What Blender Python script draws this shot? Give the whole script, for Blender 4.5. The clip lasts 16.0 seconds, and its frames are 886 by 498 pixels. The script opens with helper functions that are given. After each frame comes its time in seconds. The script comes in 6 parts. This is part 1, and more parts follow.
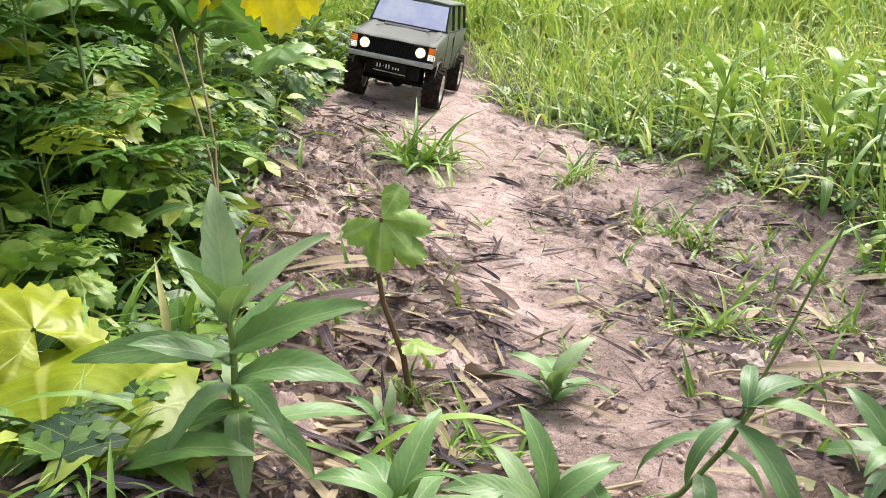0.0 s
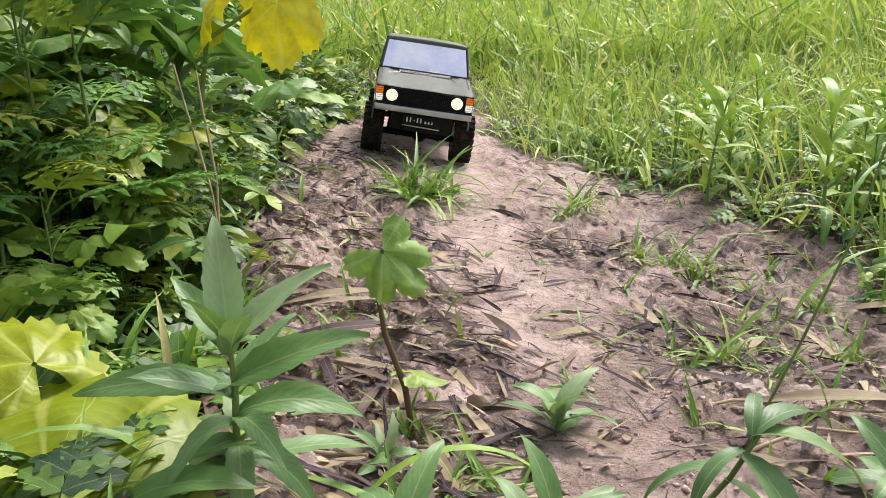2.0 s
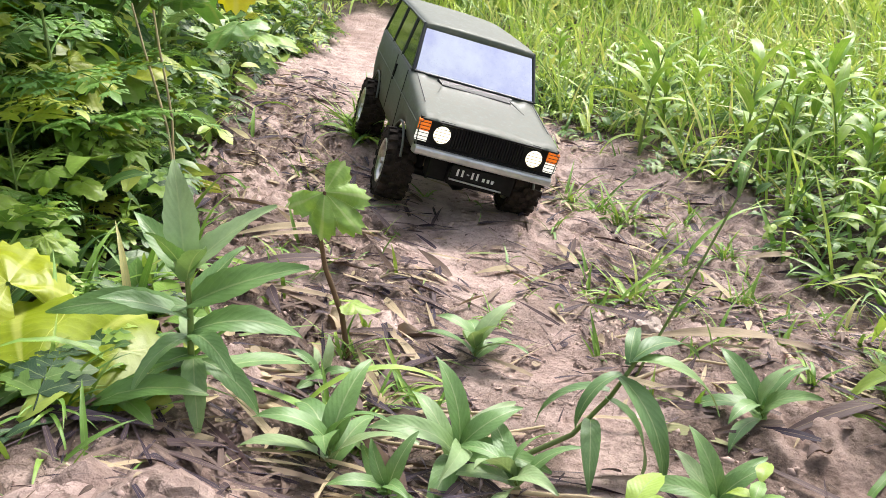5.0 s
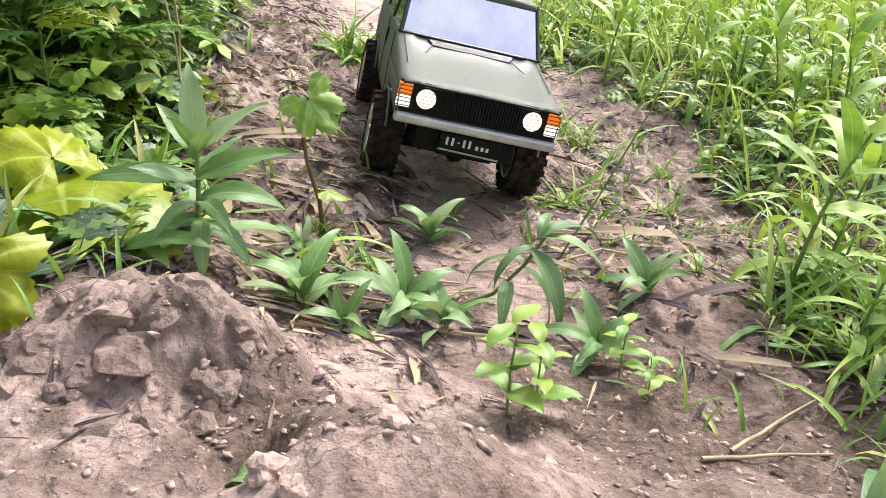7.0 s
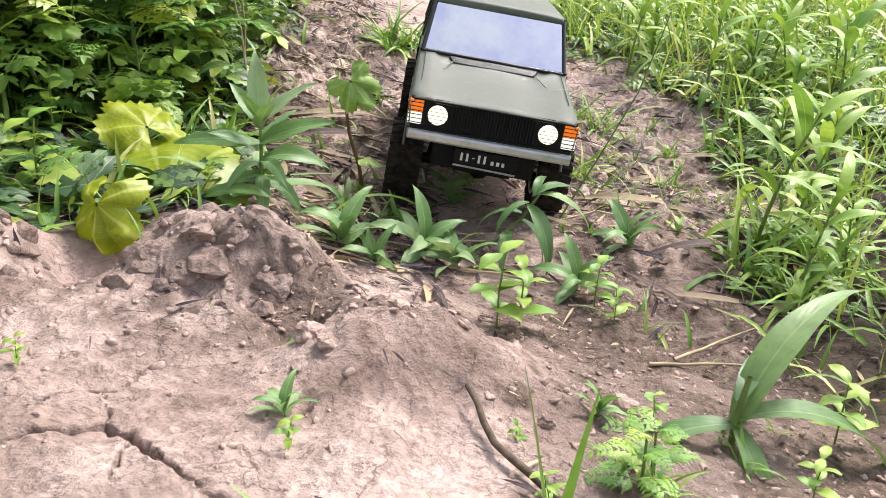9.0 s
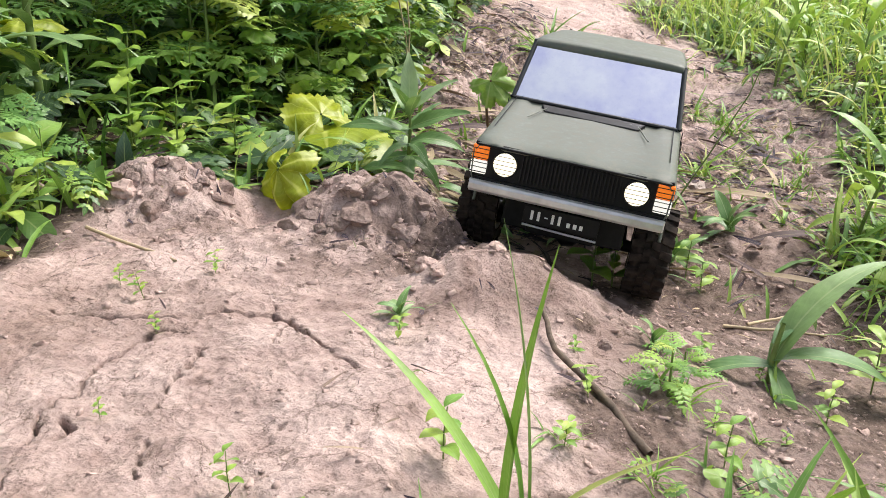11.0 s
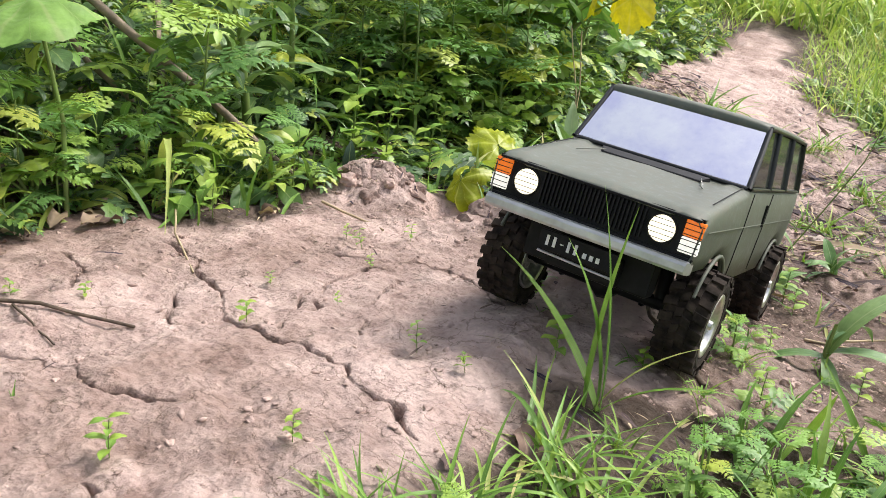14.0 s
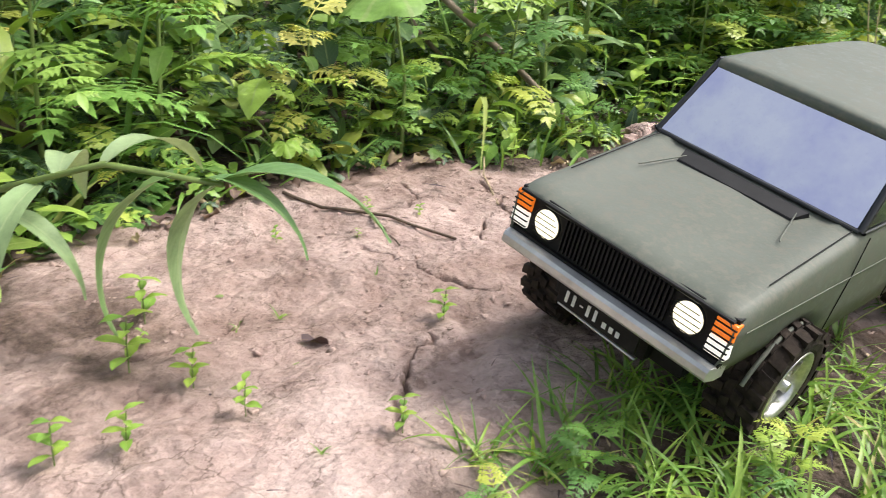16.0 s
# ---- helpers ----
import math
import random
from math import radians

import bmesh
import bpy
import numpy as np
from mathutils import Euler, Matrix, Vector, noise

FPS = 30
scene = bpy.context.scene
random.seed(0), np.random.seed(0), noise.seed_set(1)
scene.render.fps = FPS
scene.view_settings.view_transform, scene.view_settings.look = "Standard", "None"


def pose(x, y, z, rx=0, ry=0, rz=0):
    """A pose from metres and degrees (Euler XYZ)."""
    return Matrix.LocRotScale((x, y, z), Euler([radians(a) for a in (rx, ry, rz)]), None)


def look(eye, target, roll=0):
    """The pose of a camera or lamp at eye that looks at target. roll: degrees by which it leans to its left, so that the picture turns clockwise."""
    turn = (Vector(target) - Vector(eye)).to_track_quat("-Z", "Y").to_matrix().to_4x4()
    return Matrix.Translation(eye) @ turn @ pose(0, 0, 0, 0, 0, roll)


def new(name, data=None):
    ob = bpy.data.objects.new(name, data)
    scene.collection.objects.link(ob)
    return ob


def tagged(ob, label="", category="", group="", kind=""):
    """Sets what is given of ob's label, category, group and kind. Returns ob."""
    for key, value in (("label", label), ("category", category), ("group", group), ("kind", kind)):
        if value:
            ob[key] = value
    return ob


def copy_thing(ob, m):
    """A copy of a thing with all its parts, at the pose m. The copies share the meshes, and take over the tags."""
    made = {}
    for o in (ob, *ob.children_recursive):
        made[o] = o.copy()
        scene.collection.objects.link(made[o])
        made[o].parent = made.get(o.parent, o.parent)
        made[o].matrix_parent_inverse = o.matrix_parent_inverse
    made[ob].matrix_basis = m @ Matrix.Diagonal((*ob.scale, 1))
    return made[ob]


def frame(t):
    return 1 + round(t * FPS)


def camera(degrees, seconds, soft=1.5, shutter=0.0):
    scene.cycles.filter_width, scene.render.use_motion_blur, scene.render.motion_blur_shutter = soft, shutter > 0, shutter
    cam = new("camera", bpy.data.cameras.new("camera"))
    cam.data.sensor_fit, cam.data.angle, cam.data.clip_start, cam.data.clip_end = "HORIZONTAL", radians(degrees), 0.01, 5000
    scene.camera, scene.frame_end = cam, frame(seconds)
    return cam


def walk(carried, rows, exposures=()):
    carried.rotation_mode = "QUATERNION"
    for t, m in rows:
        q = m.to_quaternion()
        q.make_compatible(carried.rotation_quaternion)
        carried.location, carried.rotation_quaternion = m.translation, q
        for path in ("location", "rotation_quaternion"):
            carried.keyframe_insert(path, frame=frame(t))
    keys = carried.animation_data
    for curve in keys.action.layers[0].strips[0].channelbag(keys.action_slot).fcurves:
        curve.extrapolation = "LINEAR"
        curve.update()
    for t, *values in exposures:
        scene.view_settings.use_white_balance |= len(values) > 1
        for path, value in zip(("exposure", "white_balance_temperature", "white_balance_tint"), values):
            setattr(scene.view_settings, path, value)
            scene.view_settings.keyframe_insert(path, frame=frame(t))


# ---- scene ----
cam = camera(54.7, 16.0, soft=0.7, shutter=0.15)
PATH = [
    (0, (0.041, -0.022, 0.237), (-0.035, 1.911, -0.271), -2.2),
    (0.5, (0.042, -0.022, 0.238), (-0.033, 1.92, -0.235), -2.6),
    (1, (0.043, -0.022, 0.238), (-0.031, 1.926, -0.208), -2.9),
    (1.5, (0.042, -0.022, 0.237), (-0.032, 1.929, -0.197), -3.0),
    (2, (0.041, -0.023, 0.235), (-0.035, 1.929, -0.196), -2.7),
    (2.5, (0.042, -0.022, 0.234), (-0.032, 1.929, -0.197), -2.4),
    (3, (0.044, -0.023, 0.242), (-0.032, 1.928, -0.188), -2.2),
    (3.5, (0.04, -0.035, 0.239), (-0.033, 1.911, -0.215), -2.0),
    (4, (0.047, -0.043, 0.241), (0.011, 1.893, -0.26), -1.9),
    (6.5, (0.073, -0.215, 0.285), (0.174, 1.656, -0.412), 2.8),
    (7, (0.086, -0.249, 0.278), (0.143, 1.61, -0.457), 2.8),
    (7.5, (0.092, -0.273, 0.291), (0.1, 1.583, -0.453), 1.9),
    (8, (0.096, -0.31, 0.291), (0.079, 1.546, -0.455), 1.9),
    (10.5, (0.18, -0.549, 0.328), (-0.143, 1.268, -0.443), 1.3),
    (11, (0.197, -0.567, 0.318), (-0.255, 1.236, -0.419), 1.1),
    (11.5, (0.225, -0.599, 0.315), (-0.256, 1.214, -0.381), 2.3),
    (12, (0.244, -0.628, 0.301), (-0.31, 1.166, -0.389), 3.2),
    (12.5, (0.26, -0.685, 0.284), (-0.397, 1.083, -0.381), 3.4),
    (13, (0.275, -0.737, 0.303), (-0.459, 1.004, -0.353), 3.5),
    (13.5, (0.285, -0.773, 0.326), (-0.493, 0.956, -0.31), 4.1),
    (14, (0.293, -0.811, 0.335), (-0.524, 0.904, -0.29), 4.2),
    (14.5, (0.317, -0.86, 0.349), (-0.534, 0.839, -0.275), 4.0),
    (15, (0.33, -0.902, 0.377), (-0.583, 0.762, -0.251), 3.4),
    (15.5, (0.359, -0.93, 0.359), (-0.733, 0.617, -0.285), 2.4),
    (16, (0.379, -0.956, 0.35), (-0.927, 0.382, -0.361), 2.2),
]
walk(cam, [(t, look(e, g, r)) for t, e, g, r in PATH],
     exposures=((0.0, 1.10), (1.5, 0.82), (3.0, 0.82), (4.0, 1.10), (7.0, 1.26), (11.0, 1.08), (14.0, 1.06), (16.0, 1.10)))

# ---- sky and sun: bright overcast day ----
world = bpy.data.worlds.new("overcast_sky")
scene.world = world
world.use_nodes = True
wn = world.node_tree
sky = wn.nodes.new("ShaderNodeTexSky")
sky.sky_type = "NISHITA"
sky.sun_disc = False
sky.sun_elevation = radians(52)
sky.sun_rotation = radians(40)
sky.air_density, sky.dust_density, sky.ozone_density = 1.0, 4.0, 1.0
hue = wn.nodes.new("ShaderNodeHueSaturation")
hue.inputs["Saturation"].default_value = 0.55
wn.links.new(sky.outputs["Color"], hue.inputs["Color"])
wn.links.new(hue.outputs["Color"], wn.nodes["Background"].inputs["Color"])
wn.nodes["Background"].inputs["Strength"].default_value = 0.12
sun = new("sun", bpy.data.lights.new("sun", "SUN"))
sun.data.energy, sun.data.angle, sun.data.color = 1.6, radians(14), (1.0, 0.965, 0.92)
sun.matrix_world = look((1.2, 1.6, 3.0), (0, 0, 0))


# ---- materials ----
def mat_new(name):
    m = bpy.data.materials.new(name)
    m.use_nodes = True
    return m, m.node_tree.nodes, m.node_tree.links, m.node_tree.nodes["Principled BSDF"]


def ramp(n, stops):
    r = n.new("ShaderNodeValToRGB")
    while len(r.color_ramp.elements) < len(stops):
        r.color_ramp.elements.new(0.5)
    for e, (p, c) in zip(r.color_ramp.elements, stops):
        e.position, e.color = p, (*c, 1)
    return r


def noise_tex(n, l, scale, detail=5, rough=0.6, coord=None):
    if coord is None:
        tc = n.new("ShaderNodeTexCoord")
        coord = tc.outputs["Object"]
    t = n.new("ShaderNodeTexNoise")
    t.inputs["Scale"].default_value, t.inputs["Detail"].default_value, t.inputs["Roughness"].default_value = scale, detail, rough
    l.new(coord, t.inputs["Vector"])
    return t


def mix_col(n, l, fac, a, b, mode="MIX"):
    m = n.new("ShaderNodeMix")
    m.data_type, m.blend_type = "RGBA", mode
    for s, v in ((0, fac), (6, a), (7, b)):
        if isinstance(v, (int, float)):
            m.inputs[s].default_value = v
        elif isinstance(v, tuple):
            m.inputs[s].default_value = (*v, 1)
        else:
            l.new(v, m.inputs[s])
    return m.outputs[2]


def bump(n, l, height, strength, dist, below=None):
    b = n.new("ShaderNodeBump")
    b.inputs["Strength"].default_value, b.inputs["Distance"].default_value = strength, dist
    l.new(height, b.inputs["Height"])
    if below is not None:
        l.new(below, b.inputs["Normal"])
    return b.outputs["Normal"]


def simple(name, col, rough=0.5, metal=0.0, var=0.25, scale=60, bumps=0.0, spec=0.5, emit=None):
    m, n, l, p = mat_new(name)
    t = noise_tex(n, l, scale)
    dark = tuple(c * (1 - var) for c in col)
    light = tuple(min(1, c * (1 + var)) for c in col)
    r = ramp(n, [(0.3, dark), (0.7, light)])
    l.new(t.outputs["Fac"], r.inputs["Fac"])
    l.new(r.outputs["Color"], p.inputs["Base Color"])
    p.inputs["Roughness"].default_value, p.inputs["Metallic"].default_value = rough, metal
    p.inputs["Specular IOR Level"].default_value = spec
    if bumps:
        l.new(bump(n, l, t.outputs["Fac"], bumps, 0.002), p.inputs["Normal"])
    if emit:
        p.inputs["Emission Color"].default_value, p.inputs["Emission Strength"].default_value = (*emit[0], 1), emit[1]
    return m


def leaf_mat(name, stops, source="object", trans=0.35, rough=0.42, rib=(0.30, 0.38, 0.14), spots=0.0):
    """A leaf: hue by plant or by blade, mottling, a pale midrib along the blade, some light through it."""
    m, n, l, p = mat_new(name)
    if source == "object":
        rnd = n.new("ShaderNodeObjectInfo").outputs["Random"]
    else:
        rnd = n.new("ShaderNodeNewGeometry").outputs["Random Per Island"]
    r = ramp(n, [(q, (c[0] * 1.12, c[1] * 1.12, c[2] * 1.12 + 0.030)) for q, c in stops])
    l.new(rnd, r.inputs["Fac"])
    t = noise_tex(n, l, 45, 6, 0.65)
    shade = ramp(n, [(0.3, (0.72, 0.72, 0.66)), (0.75, (1.22, 1.2, 1.1))])
    l.new(t.outputs["Fac"], shade.inputs["Fac"])
    col = mix_col(n, l, 1.0, r.outputs["Color"], shade.outputs["Color"], "MULTIPLY")
    uv = n.new("ShaderNodeTexCoord")
    sep = n.new("ShaderNodeSeparateXYZ")
    l.new(uv.outputs["UV"], sep.inputs[0])
    a = n.new("ShaderNodeMath")
    a.operation = "SUBTRACT"
    l.new(sep.outputs[0], a.inputs[0])
    a.inputs[1].default_value = 0.5
    b = n.new("ShaderNodeMath")
    b.operation = "ABSOLUTE"
    l.new(a.outputs[0], b.inputs[0])
    # side veins: stripes along v + |u|
    c = n.new("ShaderNodeMath")
    c.operation = "MULTIPLY_ADD"
    l.new(b.outputs[0], c.inputs[0])
    c.inputs[1].default_value = -0.55
    l.new(sep.outputs[1], c.inputs[2])
    d = n.new("ShaderNodeMath")
    d.operation = "MULTIPLY"
    l.new(c.outputs[0], d.inputs[0])
    d.inputs[1].default_value = 62.0
    e = n.new("ShaderNodeMath")
    e.operation = "SINE"
    l.new(d.outputs[0], e.inputs[0])
    veins = ramp(n, [(0.80, (0, 0, 0)), (1.0, (0.10, 0.10, 0.10))])
    l.new(e.outputs[0], veins.inputs["Fac"])
    mid = ramp(n, [(0.014, (0.6, 0.6, 0.6)), (0.04, (0, 0, 0))])
    l.new(b.outputs[0], mid.inputs["Fac"])
    lines = mix_col(n, l, 1.0, veins.outputs["Color"], mid.outputs["Color"], "ADD")
    col = mix_col(n, l, lines, col, rib)
    if spots:
        t2 = noise_tex(n, l, 22, 8, 0.7)
        sp = ramp(n, [(0.60, (0, 0, 0)), (0.70, (spots, spots, spots))])
        l.new(t2.outputs["Fac"], sp.inputs["Fac"])
        col = mix_col(n, l, sp.outputs["Color"], col, (0.10, 0.055, 0.02))
    l.new(col, p.inputs["Base Color"])
    p.inputs["Roughness"].default_value = rough
    p.inputs["Specular IOR Level"].default_value = 0.45
    nrm = bump(n, l, e.outputs[0], 0.05, 0.002)
    nrm = bump(n, l, t.outputs["Fac"], 0.35, 0.002, nrm)
    l.new(nrm, p.inputs["Normal"])
    tr = n.new("ShaderNodeBsdfTranslucent")
    warm = mix_col(n, l, 1.0, col, (1.5, 1.45, 0.9), "MULTIPLY")
    l.new(warm, tr.inputs["Color"])
    mx = n.new("ShaderNodeMixShader")
    mx.inputs[0].default_value = trans * 0.5
    l.new(p.outputs[0], mx.inputs[1])
    l.new(tr.outputs[0], mx.inputs[2])
    l.new(mx.outputs[0], n["Material Output"].inputs["Surface"])
    return m


GREENS = [(0.0, (0.04, 0.09, 0.012)), (0.4, (0.11, 0.22, 0.025)), (0.75, (0.25, 0.40, 0.05)), (1.0, (0.48, 0.53, 0.09))]
MEADOW = [(0.0, (0.10, 0.20, 0.03)), (0.3, (0.34, 0.50, 0.08)), (0.8, (0.52, 0.63, 0.15)), (1.0, (0.66, 0.64, 0.28))]
M_LANCE = leaf_mat("lance_leaf_green", [(0.0, (0.09, 0.18, 0.045)), (0.5, (0.14, 0.25, 0.07)), (1.0, (0.21, 0.32, 0.10))], rib=(0.36, 0.44, 0.21))
M_SUNLANCE = leaf_mat("sunny_lance_leaf", [(0.0, (0.18, 0.33, 0.045)), (1.0, (0.38, 0.52, 0.09))], trans=0.42, rib=(0.42, 0.5, 0.2))
M_LIGHT = leaf_mat("young_leaf_green", [(0.0, (0.16, 0.31, 0.03)), (1.0, (0.32, 0.44, 0.05))], trans=0.4)
M_FERN = leaf_mat("feathery_leaf_green", [(0.0, (0.11, 0.24, 0.04)), (0.5, (0.20, 0.38, 0.055)), (0.85, (0.34, 0.47, 0.065)), (1.0, (0.50, 0.52, 0.08))])
M_BROAD = leaf_mat("broad_leaf_green", [(0.0, (0.12, 0.27, 0.04)), (1.0, (0.27, 0.42, 0.065))])
M_YELLOW = leaf_mat("yellowing_leaf", [(0.0, (0.14, 0.22, -0.018)), (1.0, (0.29, 0.34, -0.016))], trans=0.35, rib=(0.55, 0.58, 0.14), spots=0.5)
M_BRIGHT_YELLOW = leaf_mat("bright_yellow_leaf", [(0.0, (0.64, 0.56, -0.01)), (1.0, (0.72, 0.64, 0.01))], trans=0.4, rib=(0.7, 0.62, 0.12), spots=0.35)
M_MEADOW = leaf_mat("meadow_blades", MEADOW, "island", trans=0.42)
M_GRASS = leaf_mat("grass_blades", [(0.0, (0.10, 0.22, 0.022)), (0.6, (0.18, 0.33, 0.035)), (0.9, (0.28, 0.40, 0.06)), (1.0, (0.52, 0.45, 0.18))], "island", trans=0.4)
M_UNDER = leaf_mat("undergrowth_leaves", GREENS, "island")
# darker copy of the undergrowth leaves: shade put into the colour
M_SHADELEAF = leaf_mat("low_herb_leaves", [(0.0, (0.03, 0.065, 0.012)), (0.6, (0.07, 0.14, 0.022)), (0.9, (0.15, 0.26, 0.035)), (1.0, (0.34, 0.40, 0.06))], "island")
M_STEM = simple("plant_stem", (0.17, 0.24, 0.06), 0.5, var=0.3, scale=40)
M_STEMRED = simple("brown_stem", (0.16, 0.09, 0.045), 0.6, var=0.35, scale=50)
M_STRAW = simple("dry_straw", (0.46, 0.36, 0.22), 0.7, var=0.35, scale=35)
M_TWIG = simple("twig_bark", (0.12, 0.085, 0.06), 0.85, var=0.5, scale=120, bumps=0.8)
M_BRANCH = simple("dead_branch_bark", (0.23, 0.18, 0.13), 0.85, var=0.5, scale=60, bumps=0.8)
M_DEADLEAF = leaf_mat("withered_leaf", [(0.0, (0.07, 0.042, 0.025)), (0.6, (0.19, 0.125, 0.075)), (1.0, (0.46, 0.37, 0.22))], trans=0.15, rough=0.7, rib=(0.3, 0.22, 0.12))
M_LITTER = leaf_mat("litter_strips", [(0.0, (0.022, 0.013, 0.008)), (0.5, (0.075, 0.046, 0.028)), (0.72, (0.17, 0.115, 0.07)), (0.86, (0.50, 0.40, 0.25)), (0.96, (0.42, 0.32, 0.19)), (1.0, (0.16, 0.26, 0.05))], "island", trans=0.1, rough=0.75, rib=(0.3, 0.22, 0.14))


def ground_mat():
    m, n, l, p = mat_new("trodden_clay")
    big = noise_tex(n, l, 3.2, 6, 0.6)
    mid = noise_tex(n, l, 22, 8, 0.68)
    fine = noise_tex(n, l, 150, 8, 0.7)
    grit = noise_tex(n, l, 620, 4, 0.6)
    clay = ramp(n, [(0.32, (0.27, 0.182, 0.154)), (0.41, (0.49, 0.355, 0.312)), (0.64, (0.66, 0.505, 0.452))])
    l.new(mid.outputs["Fac"], clay.inputs["Fac"])
    tone = ramp(n, [(0.36, (0.66, 0.62, 0.59)), (0.50, (1.0, 1.0, 1.0)), (0.7, (1.08, 1.08, 1.08))])
    l.new(big.outputs["Fac"], tone.inputs["Fac"])
    col = mix_col(n, l, 1.0, clay.outputs["Color"], tone.outputs["Color"], "MULTIPLY")
    speck = ramp(n, [(0.30, (0.40, 0.34, 0.30)), (0.37, (0.97, 0.965, 0.96)), (0.70, (1.10, 1.10, 1.10))])
    l.new(fine.outputs["Fac"], speck.inputs["Fac"])
    col = mix_col(n, l, 1.0, col, speck.outputs["Color"], "MULTIPLY")
    # damp crumbs; inside the cracks the same colour stands for shade
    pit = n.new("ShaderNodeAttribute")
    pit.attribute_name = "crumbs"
    damp_and_shade = ramp(n, [(0.35, (0.070, 0.046, 0.034)), (0.65, (0.24, 0.165, 0.132))])
    l.new(fine.outputs["Fac"], damp_and_shade.inputs["Fac"])
    col = mix_col(n, l, pit.outputs["Fac"], col, damp_and_shade.outputs["Color"])
    # hair cracks of drying clay, here and there; their shade is put into the colour
    net = n.new("ShaderNodeTexVoronoi")
    net.feature = "DISTANCE_TO_EDGE"
    net.inputs["Scale"].default_value = 17
    tcn = n.new("ShaderNodeTexCoord")
    wn1 = noise_tex(n, l, 30, 5, 0.6)
    l.new(mix_col(n, l, 0.035, tcn.outputs["Object"], wn1.outputs["Color"]), net.inputs["Vector"])
    hair = ramp(n, [(0.003, (0.6, 0.6, 0.6)), (0.016, (0, 0, 0))])
    l.new(net.outputs["Distance"], hair.inputs["Fac"])
    patch = noise_tex(n, l, 9, 3, 0.5)
    some = ramp(n, [(0.47, (0, 0, 0)), (0.58, (1, 1, 1))])
    l.new(patch.outputs["Fac"], some.inputs["Fac"])
    hairs = mix_col(n, l, 1.0, hair.outputs["Color"], some.outputs["Color"], "MULTIPLY")
    # short finer splits between the larger ones
    net2 = n.new("ShaderNodeTexVoronoi")
    net2.feature = "DISTANCE_TO_EDGE"
    net2.inputs["Scale"].default_value = 46
    wn2 = noise_tex(n, l, 70, 5, 0.65)
    l.new(mix_col(n, l, 0.022, tcn.outputs["Object"], wn2.outputs["Color"]), net2.inputs["Vector"])
    hair2 = ramp(n, [(0.004, (0.75, 0.75, 0.75)), (0.03, (0, 0, 0))])
    l.new(net2.outputs["Distance"], hair2.inputs["Fac"])
    patch2 = noise_tex(n, l, 38, 4, 0.6)
    some2 = ramp(n, [(0.53, (0, 0, 0)), (0.60, (1, 1, 1))])
    l.new(patch2.outputs["Fac"], some2.inputs["Fac"])
    hairs = mix_col(n, l, 1.0, hairs, mix_col(n, l, 1.0, hair2.outputs["Color"], some2.outputs["Color"], "MULTIPLY"), "ADD")
    col = mix_col(n, l, hairs, col, (0.17, 0.115, 0.085))
    # dark soil off the track, darkened further for the shade between plants
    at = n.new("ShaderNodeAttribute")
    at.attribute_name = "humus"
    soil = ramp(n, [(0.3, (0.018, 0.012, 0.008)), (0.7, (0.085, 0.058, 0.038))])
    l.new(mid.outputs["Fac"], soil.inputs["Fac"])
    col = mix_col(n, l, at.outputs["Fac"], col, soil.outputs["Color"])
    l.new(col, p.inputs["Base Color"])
    p.inputs["Roughness"].default_value = 0.82
    p.inputs["Specular IOR Level"].default_value = 0.3
    vor = n.new("ShaderNodeTexVoronoi")
    vor.inputs["Scale"].default_value = 170
    tc = n.new("ShaderNodeTexCoord")
    warp = mix_col(n, l, 0.02, tc.outputs["Object"], fine.outputs["Color"])
    l.new(warp, vor.inputs["Vector"])
    inv = n.new("ShaderNodeInvert")
    l.new(hairs, inv.inputs["Color"])
    nr = bump(n, l, inv.outputs["Color"], 0.45, 0.003)
    nr = bump(n, l, mid.outputs["Fac"], 0.8, 0.014, nr)
    nr = bump(n, l, fine.outputs["Fac"], 0.65, 0.005, nr)
    nr = bump(n, l, vor.outputs["Distance"], 0.35, 0.003, nr)
    nr = bump(n, l, grit.outputs["Fac"], 0.22, 0.002, nr)
    l.new(nr, p.inputs["Normal"])
    return m


M_GROUND = ground_mat()
M_CLOD = simple("clay_clod", (0.46, 0.335, 0.29), 0.9, var=0.4, scale=90, bumps=0.9, spec=0.25)
M_STONE = simple("pale_stone", (0.45, 0.36, 0.31), 0.8, var=0.3, scale=40, bumps=0.5)


# ---- shape of the land ----
def vnoise(x, y, seed=0):
    xi, yi = np.floor(x).astype(np.int64), np.floor(y).astype(np.int64)
    fx, fy = x - xi, y - yi
    fx, fy = fx * fx * (3 - 2 * fx), fy * fy * (3 - 2 * fy)

    def hsh(a, b):
        v = (a * 374761393 + b * 668265263 + seed * 1442695041) & 0xFFFFFFFF
        v = ((v ^ (v >> 13)) * 1274126177) & 0xFFFFFFFF
        return ((v ^ (v >> 16)) & 0xFFFF) / 32767.5 - 1
    return (hsh(xi, yi) * (1 - fx) + hsh(xi + 1, yi) * fx) * (1 - fy) + (hsh(xi, yi + 1) * (1 - fx) + hsh(xi + 1, yi + 1) * fx) * fy


def fbm(x, y, f, octaves, seed=0, gain=0.5):
    out, amp = 0, 1.0
    for k in range(octaves):
        out = out + amp * vnoise(x * f, y * f, seed + k)
        f, amp = f * 2.03, amp * gain
    return out


